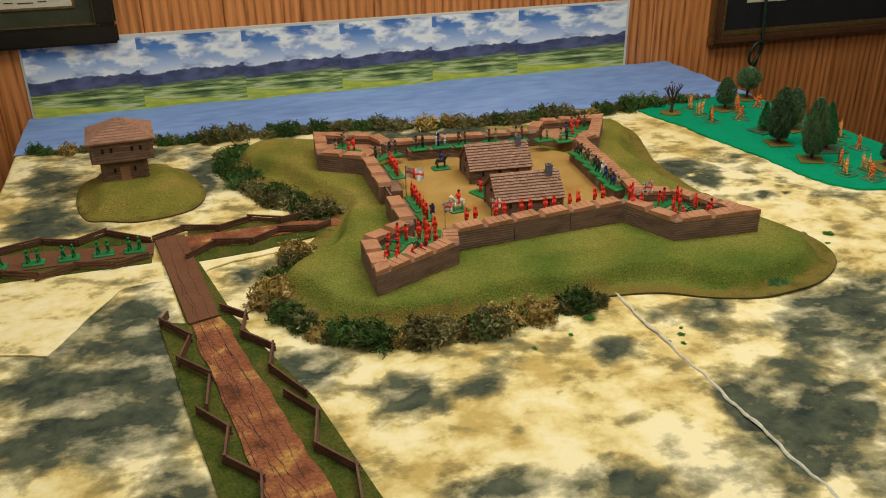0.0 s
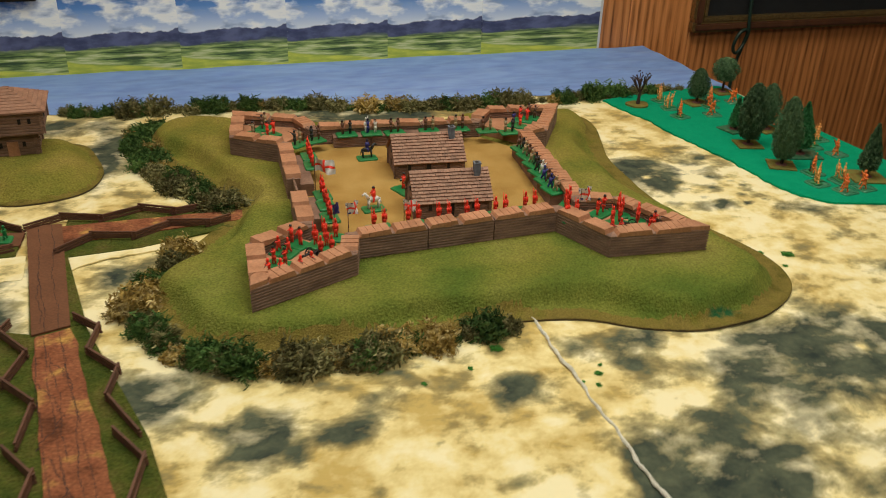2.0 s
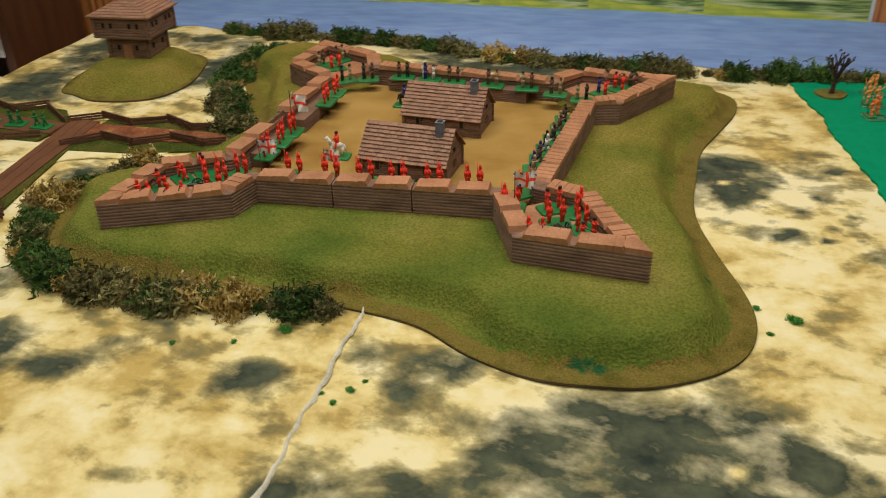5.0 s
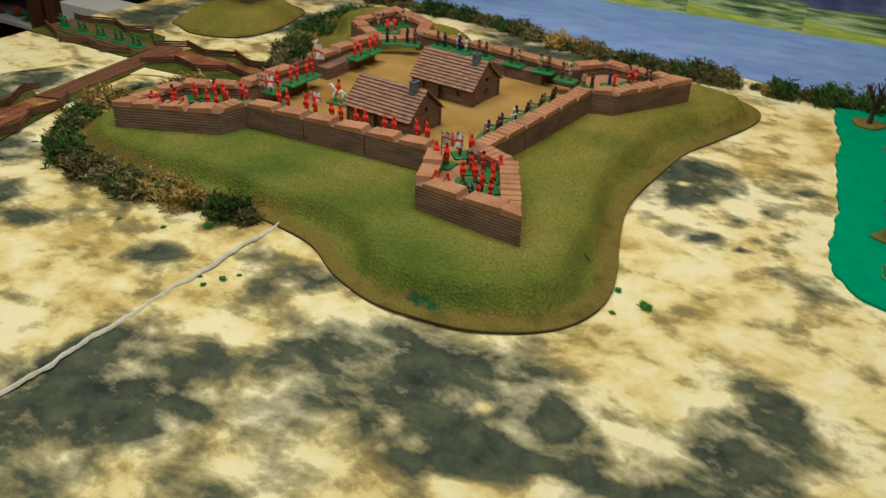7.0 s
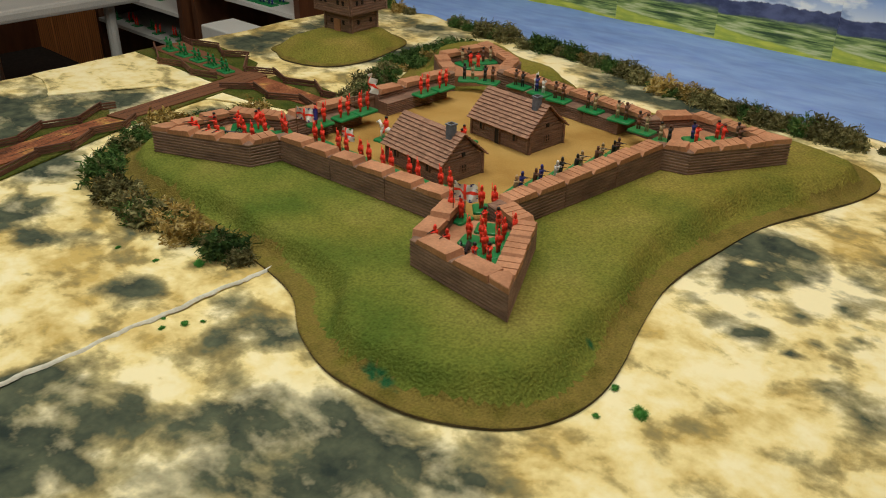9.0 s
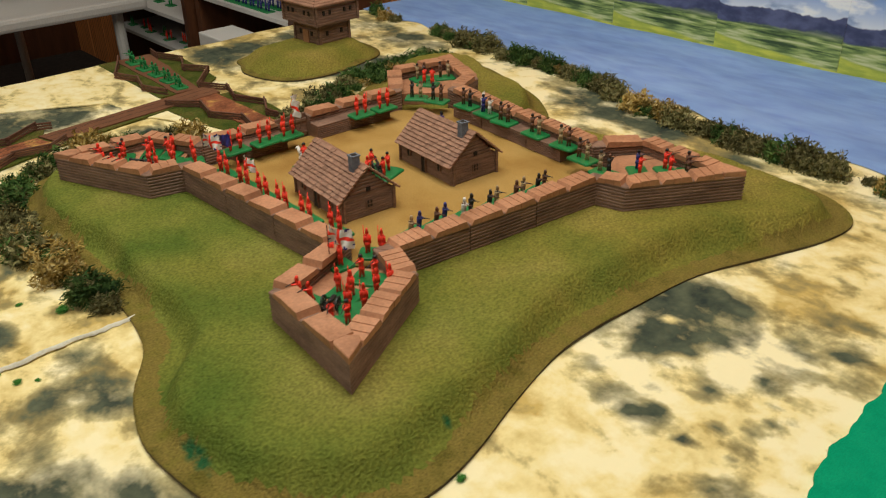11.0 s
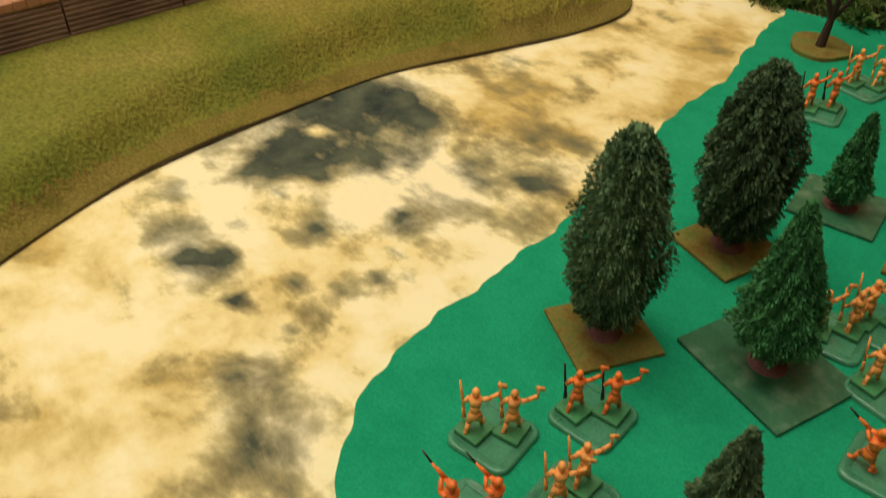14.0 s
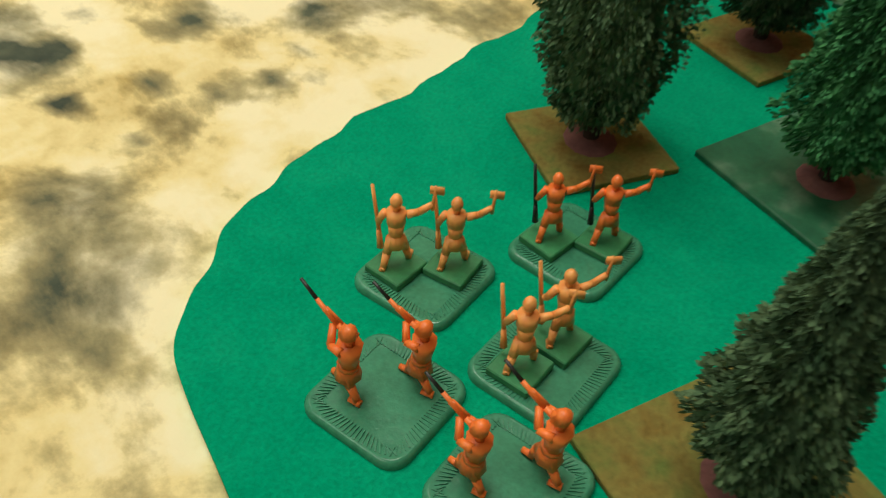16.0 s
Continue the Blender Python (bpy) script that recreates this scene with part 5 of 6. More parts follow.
        for s in (-1, 1):
            limb(bm, (1.3 * s, 0.9 * s, 0), (1.1 * s, 0, 9), 1.1, 1.5, 6)
        limb(bm, (0, 0, 6.5), (0, 0.2, 11), 2.9, 2.3, 8)
        limb(bm, (0, 0.2, 10.5), (0, 0.3, 17.2), 2.2, 2.8, 8)
        ball(bm, (0, 0.5, 19.6), 1.8)
        if kind == "march":
            limb(bm, (0, 0.4, 20.2), (0, 0.6, 24.2), 1.9, 0.9, 7, 0)
            limb(bm, (2.7, 0.6, 8), (2.9, -0.6, 27), 0.6, 0.4, 5, 0)
            limb(bm, (2.7, 0.2, 16.4), (2.9, 1.8, 11), 1.1, 0.8, 5)
            limb(bm, (-2.7, 0.2, 16.4), (-3.0, 0.8, 9.5), 1.1, 0.8, 5)
        elif kind == "fire":
            limb(bm, (0, 0.4, 20.2), (0, 0.4, 22.4), 2.3, 1.5, 7, 1)
            limb(bm, (1.4, -0.5, 16.8), (1.0, 15, 17.6), 0.6, 0.4, 5, 1)
            limb(bm, (2.6, 0.3, 16.2), (1.6, 5, 16.6), 1.1, 0.8, 5)
            limb(bm, (-2.6, 0.3, 16.2), (0.8, 7, 16.8), 1.1, 0.8, 5)
    for v in bm.verts:
        v.co *= 0.001
    for f in bm.faces:
        f.smooth = True
    me = bpy.data.meshes.new("toy_figure")
    bm.to_mesh(me)
    bm.free()
    mats = {"horseman": (coat, skin or coat, dark)}.get(kind, (coat, dark))
    for c in mats:
        me.materials.append(M[c])
    return me


FIGS = {}


def figure(kind, coat, dark, parent, x, y, z, turn, skin=None, name="toy_soldier"):
    key = (kind, coat, dark, skin)
    if key not in FIGS:
        FIGS[key] = fig_mesh(*key)
    ob = new(name, FIGS[key])
    ob.parent = parent
    ob.matrix_local = Matrix.Translation((x, y, z)) @ Matrix.Rotation(radians(turn + random.uniform(-9, 9)), 4, "Z") @ Matrix.Scale(random.uniform(0.96, 1.04) * (1.24 if kind in ("axe", "aim", "horseman") else 1.0), 4) @ (Matrix.Identity(4) if kind in ("axe", "aim", "horseman") else Matrix.Diagonal((1.14, 1.14, 1.2, 1)))
    return ob


BASES = {}


def base_mesh(w, d, h, r, mat, ribs=False):
    key = (w, d, h, r, mat, ribs)
    if key in BASES:
        return BASES[key]
    bm = bmesh.new()
    pts = []
    for cx, cy, a0 in ((w / 2 - r, d / 2 - r, 0), (-w / 2 + r, d / 2 - r, 90), (-w / 2 + r, -d / 2 + r, 180), (w / 2 - r, -d / 2 + r, 270)):
        for i in range(7):
            t = radians(a0 + 15 * i)
            pts.append((cx + r * math.cos(t), cy + r * math.sin(t)))
    prev = None
    for z, s in ((0, 1.0), (h * 0.5, 1.0), (h * 0.85, 0.97), (h, 0.93)):
        ring = [bm.verts.new((x * s, y * s, z)) for x, y in pts]
        if prev:
            for i in range(len(pts)):
                j = (i + 1) % len(pts)
                bm.faces.new((prev[i], prev[j], ring[j], ring[i])).smooth = True
        prev = ring
    inner = [bm.verts.new((x * 0.72, y * 0.72, h - (0.0003 if ribs else 0))) for x, y in pts]
    for i in range(len(pts)):
        j = (i + 1) % len(pts)
        bm.faces.new((prev[i], prev[j], inner[j], inner[i]))
    bm.faces.new(inner)
    if ribs:
        for side in range(4):
            turn = Matrix.Rotation(side * math.pi / 2, 4, "Z")
            for k2 in range(-11, 12):
                u = k2 / 11
                x0, y0 = 0.0118 * u, w / 2 - 0.0052
                x1, y1 = 0.0150 * u, w / 2 - 0.0012 - 0.0032 * abs(u) ** 3.5
                ang = math.atan2(y1 - y0, x1 - x0)
                box(bm, 0, math.hypot(x1 - x0, y1 - y0), -0.00018, 0.00018, h - 0.0009, h + 0.0002, turn @ Matrix.Translation((x0, y0, 0)) @ Matrix.Rotation(ang, 4, "Z"))
    me = bpy.data.meshes.new("figure_base")
    bm.to_mesh(me)
    bm.free()
    me.materials.append(M[mat])
    BASES[key] = me
    return me


TILE = {}


def stand(x, y, z, turn, figs, label, group, w=0.038, d=0.026, mat="base", ribs=False, tiles=False, name="figure_base"):
    """A plastic base with the figures that are stuck to it."""
    h = 0.003
    ob = new(name, base_mesh(w, d, h, 0.0035 if not ribs else 0.0065, mat, ribs))
    ob.matrix_world = Matrix.Translation((x, y, z)) @ Matrix.Rotation(radians(turn), 4, "Z")
    tagged(ob, label, "toy figures", group)
    for f in figs:
        kind, coat, dark, fx, fy, ft = f[:6]
        top = h
        if tiles:
            if "t" not in TILE:
                b2 = bmesh.new()
                box(b2, -0.0072, 0.0072, -0.0072, 0.0072, 0, 0.003)
                bmesh.ops.bevel(b2, geom=b2.edges[:], offset=0.0004, segments=1, affect="EDGES")
                me = bpy.data.meshes.new("figure_tile")
                b2.to_mesh(me)
                b2.free()
                me.materials.append(M["tile"])
                TILE["t"] = me
            t = new("figure_tile", TILE["t"])
            t.parent = ob
            t.matrix_local = Matrix.Translation((fx, fy, h - 0.0003)) @ Matrix.Rotation(radians(random.uniform(-6, 6)), 4, "Z")
            top = h + 0.0026
        figure(kind, coat, dark, ob, fx, fy, top, ft, f[6] if len(f) > 6 else None, "toy_warrior" if kind in ("axe", "aim") else "toy_horseman" if kind == "horseman" else "toy_soldier")
    return ob


def pair(kind, coat, dark="black", gap=0.0155, ft=0):
    return [(kind, coat, dark, -gap / 2, 0.0, ft), (kind, coat, dark, gap / 2, 0.0, ft)]


STEP = 0.0534
GF = "figures in the fort"
redline = "pair of red toy soldiers marching with muskets on a green base"
for x, y in ((0.6215, 1.29), (0.6715, 1.29), (0.7168, 1.29), (0.7593, 1.29), (0.8048, 1.293), (0.854, 1.299)):
    stand(x, y - 0.004, STEP, 180 + random.uniform(-3, 3), pair("march", "red", "red"), redline, GF)
for x, y in ((0.5606, 1.337), (0.5628, 1.382), (0.5644, 1.42), (0.5685, 1.547), (0.57, 1.589)):
    stand(x, y, STEP, 90 + random.uniform(-3, 3), pair("march", "red", "red"), redline, GF)
for x, y, cs in ((0.9354, 1.356, ("blue", "tan")), (0.9383, 1.391, ("blue", "brown")), (0.9429, 1.428, ("black", "white")), (0.9475, 1.465, ("tan", "black")), (0.9519, 1.505, ("tan", "brown")), (0.9548, 1.54, ("brown", "black"))):
    stand(x - 0.017, y, STEP + 0.0004, -82 + random.uniform(-3, 3), [("kneel", cs[0], "black", -0.007, 0, 0), ("kneel", cs[1], "brown", 0.007, 0, 0)], "mixed toy riflemen aiming over the wall from a green base", GF)
for x, y, cs in ((0.6539, 1.685, ("brown", "black")), (0.7, 1.682, ("blue", "white")), (0.7422, 1.677, ("brown", "brown")), (0.8074, 1.673, ("brown", "tan")), (0.8648, 1.669, ("tan", "brown")), (0.9128, 1.65, ("brown", "tan"))):
    stand(x, y, STEP, random.uniform(-4, 4), [("fire", cs[0], "black", -0.007, 0, 0), ("fire", cs[1], "brown", 0.007, 0, 0)], "mixed toy riflemen facing outward on a green base", GF)
# bastion garrisons
BF = 0.0497
for x, y, t, kind, coat in ((0.9629, 1.228, 200, "march", "red"), (0.9932, 1.219, 240, "march", "red"), (1.002, 1.193, 220, "fire", "red"), (0.9061, 1.258, 180, "march", "red"), (0.9181, 1.3, 225, "march", "red"),
                            (0.4732, 1.216, 150, "fire", "red"), (0.5027, 1.271, 130, "crew", "red"), (0.5343, 1.258, 150, "march", "red"), (0.504, 1.195, 200, "kneel", "red"), (0.5508, 1.28, 160, "march", "red"),
                            (0.483, 1.25, 140, "kneel", "red"), (0.5365, 1.229, 190, "march", "red"), (0.4639, 1.19, 170, "kneel", "red"), (0.9554, 1.263, 210, "fire", "red"), (0.9443, 1.193, 190, "kneel", "red"), (0.9854, 1.258, 260, "march", "red")):
    stand(x, y, BF, t, pair(kind, coat, "red" if kind == "march" else "black"), "pair of red toy soldiers on a green base inside a bastion", GF, 0.036, 0.026)
for x, y, t, a, b in ((0.9546, 1.642, 0, "tan", "black"), (0.9831, 1.675, -40, "blue", "red"), (1.008, 1.702, -30, "red", "red"), (1.03, 1.714, -50, "brown", "brown"),
                      (0.5212, 1.722, 30, "red", "red"), (0.5138, 1.765, 60, "brown", "tan"), (0.5613, 1.662, 40, "black", "tan"), (0.5953, 1.676, 20, "black", "brown"), (0.4916, 1.732, 80, "tan", "brown")):
    stand(x, y, BF, t, [("fire", a, "black", -0.007, 0, 0), ("crew" if a == "red" else "fire", b, "brown", 0.007, 0, 0)], "mixed toy defenders on a green base inside a bastion", GF, 0.036, 0.026)


def cannon(x, y, z, turn, label):
    ob = thing("toy_cannon", Matrix.Translation((x, y, z)) @ Matrix.Rotation(radians(turn), 4, "Z"), label, "toy cannon", "toy cannons")
    bm = bmesh.new()
    limb(bm, (0, -0.010, 0.0085), (0, 0.019, 0.0115), 0.0026, 0.0017, 9)
    limb(bm, (0, 0.018, 0.0114), (0, 0.0205, 0.0117), 0.0023, 0.0023, 9)
    ball(bm, (0, -0.0115, 0.0084), 0.0015)
    part("barrel", bm, "metal", ob)
    bm = bmesh.new()
    for s in (-0.0022, 0.0022):
        limb(bm, (s, 0.004, 0.0075), (s * 0.8, -0.026, 0.0012), 0.0012, 0.0011, 5)
    limb(bm, (-0.0085, 0, 0.0075), (0.0085, 0, 0.0075), 0.0009, 0.0009, 6)
    part("trail", bm, "black", ob)
    for s in (-1, 1):
        bm = bmesh.new()
        n = 14
        rings = []
        for xx, r in ((-0.0007, 0.0075), (0.0007, 0.0075), (0.0007, 0.0062), (-0.0007, 0.0062)):
            rings.append([bm.verts.new((s * 0.0075 + xx, r * math.cos(2 * math.pi * i / n), 0.0075 + r * math.sin(2 * math.pi * i / n))) for i in range(n)])
        for a in range(4):
            for i in range(n):
                bm.faces.new((rings[a][i], rings[a][(i + 1) % n], rings[(a + 1) % 4][(i + 1) % n], rings[(a + 1) % 4][i]))
        for i in range(4):
            t = math.pi * i / 4
            limb(bm, (s * 0.0075, 0.0065 * math.cos(t), 0.0075 + 0.0065 * math.sin(t)), (s * 0.0075, -0.0065 * math.cos(t), 0.0075 - 0.0065 * math.sin(t)), 0.0005, 0.0005, 4)
        part("wheel", bm, "black", ob)
    return ob


cannon(0.9732, 1.203, BF, 215, "black toy field gun pointing over the bastion wall")
cannon(0.518, 1.225, BF, 130, "black toy field gun pointing over the bastion wall")
stand(0.7176, 1.459, 0.0327, 20, [("crew", "red", "black", -0.014, 0.006, -60), ("crew", "red", "black", 0.012, 0.010, 160), ("crew", "red", "black", 0.016, -0.008, 100), ("kneel", "red", "red", -0.01, -0.010, -40)], "red toy gun crew on a large green base in the yard", GF, 0.058, 0.048)
cannon(0.7176, 1.461, 0.0357, 65, "black toy field gun on the large green base")
stand(0.6387, 1.397, 0.0327, 95, [("horseman", "white", "black", 0, 0, 0, "red")], "white toy horse with a red-coated rider on a green base", GF, 0.024, 0.036)
stand(0.676, 1.613, 0.0327, -90, [("horseman", "black", "black", 0, 0, 0, "blue")], "black toy horse with a dark blue rider on a green base", GF, 0.024, 0.036)
figure_white = stand(0.6902, 1.684, STEP + 0.0002, 0, [("march", "white", "white", 0, 0.0, 0)], "single white toy soldier on a green base by the rear wall", GF, 0.012, 0.018)


def flag(x, y, z, turn, colours, label, size=1.0):
    """A crumpled flag on a thin pole: a field, a broad cross and a diagonal one, as plain shapes."""
    ob = thing("toy_flag", Matrix.Translation((x, y, z)) @ Matrix.Rotation(radians(turn), 4, "Z") @ Matrix.Diagonal((size, size, 0.5 + 0.5 * size, 1)), label, "toy flag", "toy flags")
    bm = bmesh.new()
    limb(bm, (0, 0, 0), (0, 0, 0.051), 0.0006, 0.0005, 5)
    part("pole", bm, "brown", ob)
    bm = bmesh.new()
    n, mrows = 16, 12
    g = [[None] * (mrows + 1) for _ in range(n + 1)]
    for i in range(n + 1):
        for j in range(mrows + 1):
            u, v = i / n, j / mrows
            g[i][j] = bm.verts.new((0.025 * u, 0.0036 * math.sin(7 * u + 2 * v) + 0.0015 * math.sin(15 * u - 5 * v), 0.031 + 0.019 * v - 0.004 * u * u))
    for i in range(n):
        for j in range(mrows):
            f = bm.faces.new((g[i][j], g[i + 1][j], g[i + 1][j + 1], g[i][j + 1]))
            u, v = (i + 0.5) / n - 0.5, (j + 0.5) / mrows - 0.5
            straight = min(abs(u) * 18, abs(v) * 15)
            diag = min(abs(u - v), abs(u + v))
            f.material_index = 2 if straight < 1.5 else 1 if straight < 3.4 or (colours[3] and diag < 0.15) else 0
            f.smooth = True
    part("flag_cloth", bm, colours[:3], ob)
    return ob


flag(0.912, 1.246, BF, 30, ("blue", "white", "red", True), "crumpled white flag with red and blue crosses", 1.1)
flag(0.577, 1.283, BF, 40, ("blue", "white", "red", True), "small blue flag with white and red crosses", 0.95)
flag(0.5564, 1.438, STEP, -25, ("white", "white", "red", False), "white flag with a red cross beside the gate", 1.25)
flag(0.66, 1.294, STEP - 0.008, 10, ("green", "white", "red", True), "small dark green regimental flag on the front wall", 0.8)
flag(0.563, 1.31, BF - 0.006, 60, ("blue", "blue", "blue", False), "plain dark blue flag on a thin pole", 0.7)

# green soldiers on the west road
for x, y in ((-0.113, 1.481), (-0.057, 1.479), (-0.004, 1.479), (0.049, 1.478), (0.098, 1.476)):
    stand(x, y, 0.0051, 180 + random.uniform(-4, 4), pair("kneel", "green", "green"), "pair of kneeling green toy riflemen on a green base", "riflemen on the road", 0.034, 0.024)

# orange warriors on the felt
FZ = 0.0042
axe = lambda coat, dark: [("axe", coat, dark, -0.0082, -0.0048, 34), ("axe", coat, dark, 0.0062, 0.0064, 34)]
aim = lambda: [("aim", "orange", "black", -0.0085, -0.0055, 100), ("aim", "orange", "black", 0.0055, 0.0085, 100)]
W = "orange warriors on the felt"
lab_axe = "two light orange toy warriors raising axes on glossy green base"
lab_dark = "two deep orange toy warriors with black muskets on glossy base"
lab_aim = "two hooded orange toy warriors aiming muskets on glossy green base"
WR = dict(w=0.036, d=0.036, mat="gloss", ribs=True)
stand(1.453, 1.379, FZ, 8, axe("amber", "amber"), lab_axe, W, tiles=True, **WR)
stand(1.479, 1.424, FZ, 4, axe("orange", "black"), lab_dark, W, tiles=True, **WR)
stand(1.479, 1.338, FZ, 8, aim(), lab_aim, W, **WR)
stand(1.503, 1.379, FZ, 6, [("axe", "amber", "amber", -0.004, -0.0075, 34), ("axe", "amber", "amber", -0.001, 0.0085, 34)], lab_axe, W, tiles=True, **WR)
stand(1.522, 1.342, FZ, 8, aim(), lab_aim, W, **WR)
for x, y, t, what in ((1.535, 1.564, 10, 0), (1.55, 1.589, 0, 0), (1.574, 1.546, -8, 0), (1.594, 1.499, 6, 2), (1.593, 1.689, 20, 2), (1.432, 1.898, 12, 0), (1.422, 1.84, -10, 0), (1.414, 1.781, 14, 1), (1.493, 1.778, -6, 2), (1.552, 1.877, 10, 0), (1.598, 1.852, -12, 2), (1.521, 1.831, 0, 1), (1.616, 1.582, 5, 0)):
    figs, lab = ((axe("amber", "amber"), lab_axe), (axe("orange", "black"), lab_dark), (aim(), lab_aim))[what]
    stand(x, y, FZ, t, figs, lab, W, tiles=what < 2, **WR)


# ---- trees ----
def leaf_crown(h0, h1, radius, profile, count, size, droop):
    """Many small pointed leaves over a crown, tufted, with gaps."""
    bm = bmesh.new()
    for i in range(count):
        t = random.random() ** 0.9
        z = h0 + (h1 - h0) * t
        a = random.uniform(0, 2 * math.pi)
        lump = 1 + 0.14 * math.sin(5 * a + 9 * t) + 0.1 * math.sin(11 * a - 23 * t)
        r = radius * profile(t) * lump * (random.uniform(0.78, 1.06) if t < 0.95 else random.uniform(0.0, 1.0))
        c = Vector((r * math.cos(a), r * math.sin(a), z))
        out = Vector((math.cos(a), math.sin(a), random.uniform(-0.9, 0.7) - droop)).normalized()
        side = out.cross(Vector((random.uniform(-1, 1), random.uniform(-1, 1), random.uniform(-1, 1)))).normalized()
        s = size * random.uniform(0.6, 1.4)
        tip = c + out * s
        mid = c + out * s * 0.45
        v = [bm.verts.new(p) for p in (c - out * s * 0.3, mid + side * s * 0.3, tip, mid - side * s * 0.3)]
        bm.faces.new(v)
    k2 = 10
    rings = []
    for i in range(9):
        t = i / 8
        rings.append([bm.verts.new((radius * 0.74 * profile(t) * math.cos(2 * math.pi * j / k2), radius * 0.74 * profile(t) * math.sin(2 * math.pi * j / k2), h0 + (h1 - h0) * t)) for j in range(k2)])
    for i in range(8):
        for j in range(k2):
            bm.faces.new((rings[i][j], rings[i][(j + 1) % k2], rings[i + 1][(j + 1) % k2], rings[i + 1][j]))
    bm.faces.new(rings[-1])
    return bm


egg = lambda t: max(0.05, math.sin(math.pi * min(1, 0.12 + 0.86 * t)) ** 0.62 * (1.05 - 0.25 * t))
cone = lambda t: max(0.06, (1 - t) ** 0.8 * min(1, 0.55 + 3 * t))
bulb = lambda t: max(0.08, math.sin(math.pi * (0.1 + 0.85 * t)) ** 0.55)


def model_tree(x, y, height, radius, shape, leaf, plinth, turn, label, lean=(0, 0), pw=0.05, pd=0.05, trunk=0.016, count=19000, size=0.0019):
    ob = thing("model_tree", Matrix.Translation((x, y, FZ)) @ Matrix.Rotation(radians(turn), 4, "Z"), label, "model tree", "model trees on the felt")
    if plinth == "round":
        bm = bmesh.new()
        prism(bm, [(0.02 * math.cos(a) * (1 + 0.1 * math.sin(3 * a)), 0.018 * math.sin(a)) for a in (2 * math.pi * i / 18 for i in range(18))], 0, 0.0025)
        part("plinth", bm, "plinth", ob)
    else:
        bm = soft_box(-pw / 2, pw / 2, -pd / 2, pd / 2, 0, 0.0028, 0.0004, 1)
        part("plinth", bm, plinth, ob)
        bm = bmesh.new()
        ball(bm, (0, 0, 0.002), 0.011, 0, (1.1, 1.0, 0.28), 12, 6)
        part("soil", bm, "rock", ob)
    bm = bmesh.new()
    limb(bm, (0, 0, 0.001), (lean[0] * 0.3, lean[1] * 0.3, height * 0.5), 0.0034, 0.002, 8)
    part("trunk", bm, "bark", ob)
    bm = leaf_crown(trunk, height, radius, shape, count, size, 0.25)
    for v in bm.verts:
        t = v.co.z / height
        v.co.x += lean[0] * t
        v.co.y += lean[1] * t
    part("crown", bm, leaf, ob)
    return ob


model_tree(1.446, 1.474, 0.134, 0.0242, egg, "leaf_dark", "plinth", -27, "dark green egg-shaped bottle-brush tree on a brown flocked square base")
model_tree(1.4530, 1.5890, 0.127, 0.0255, egg, "leaf_dark", "plinth", -15, "dark green bushy model tree on a brown flocked square base", size=0.0024)
model_tree(1.521, 1.518, 0.108, 0.0235, cone, "leaf_mid", "plinth_green", -15, "green conical fir model on a painted green plinth", (-0.004, -0.004), 0.074, 0.06)
model_tree(1.5640, 1.3850, 0.104, 0.0195, cone, "leaf_dark", "plinth", -18, "dark green conical model tree on a flocked square base", pw=0.064, pd=0.064)
model_tree(1.482, 1.678, 0.072, 0.0145, cone, "leaf_mid", "plinth_green", 10, "small green fir model on a painted plinth", pw=0.055, trunk=0.008, count=4500, size=0.0022)
model_tree(1.506, 1.863, 0.082, 0.023, egg, "leaf_dark", "plinth", 5, "dark green round-crowned model tree on a brown base", pw=0.056, count=9000)
model_tree(1.619, 1.929, 0.084, 0.028, bulb, "leaf_dark", "plinth", 0, "dark green round-topped model tree near the wall", trunk=0.03, count=9000)
model_tree(1.549, 1.664, 0.10, 0.023, egg, "leaf_dark", "plinth", 12, "dark green bushy model tree among the warriors", count=9000)

dead = thing("dead_tree", Matrix.Translation((1.363, 1.88, FZ)) @ Matrix.Diagonal((1.291, 1.3, 1.4, 1)), "bare dark brown model tree with stubby branches on a round base", "model tree")
bm = bmesh.new()
prism(bm, [(0.02 * math.cos(a) * (1 + 0.1 * math.sin(3 * a)), 0.019 * math.sin(a)) for a in (2 * math.pi * i / 18 for i in range(18))], 0, 0.0025)
part("plinth", bm, "plinth", dead, "tan sandy disc")
bm = bmesh.new()
limb(bm, (0, 0, 0.001), (0.002, 0, 0.022), 0.0036, 0.0022, 8)
part("trunk", bm, "bark", dead)
for a, r, h in ((0, 0.016, 0.045), (1.3, 0.012, 0.05), (2.4, 0.017, 0.042), (3.6, 0.015, 0.047), (4.9, 0.013, 0.052)):
    bm = bmesh.new()
    e = (0.002 + r * math.cos(a), r * math.sin(a), h)
    mid = (0.002 + 0.5 * r * math.cos(a + 0.3), 0.5 * r * math.sin(a + 0.3), 0.022 + 0.5 * (h - 0.022))
    limb(bm, (0.002, 0, 0.02), mid, 0.0018, 0.0012, 6)
    limb(bm, mid, e, 0.0012, 0.0007, 5)
    for s in (-1, 1):
        limb(bm, mid, (mid[0] + 0.007 * math.cos(a + s), mid[1] + 0.007 * math.sin(a + s), mid[2] + 0.012), 0.0009, 0.0012, 5)
    for q in (e, mid):
        for _ in range(7):
            ball(bm, (q[0] + random.uniform(-0.003, 0.003), q[1] + random.uniform(-0.003, 0.003), q[2] + random.uniform(-0.001, 0.004)), 0.0011, 0, (1, 1, 1), 5, 3)
    part("branch", bm, "bark", dead)


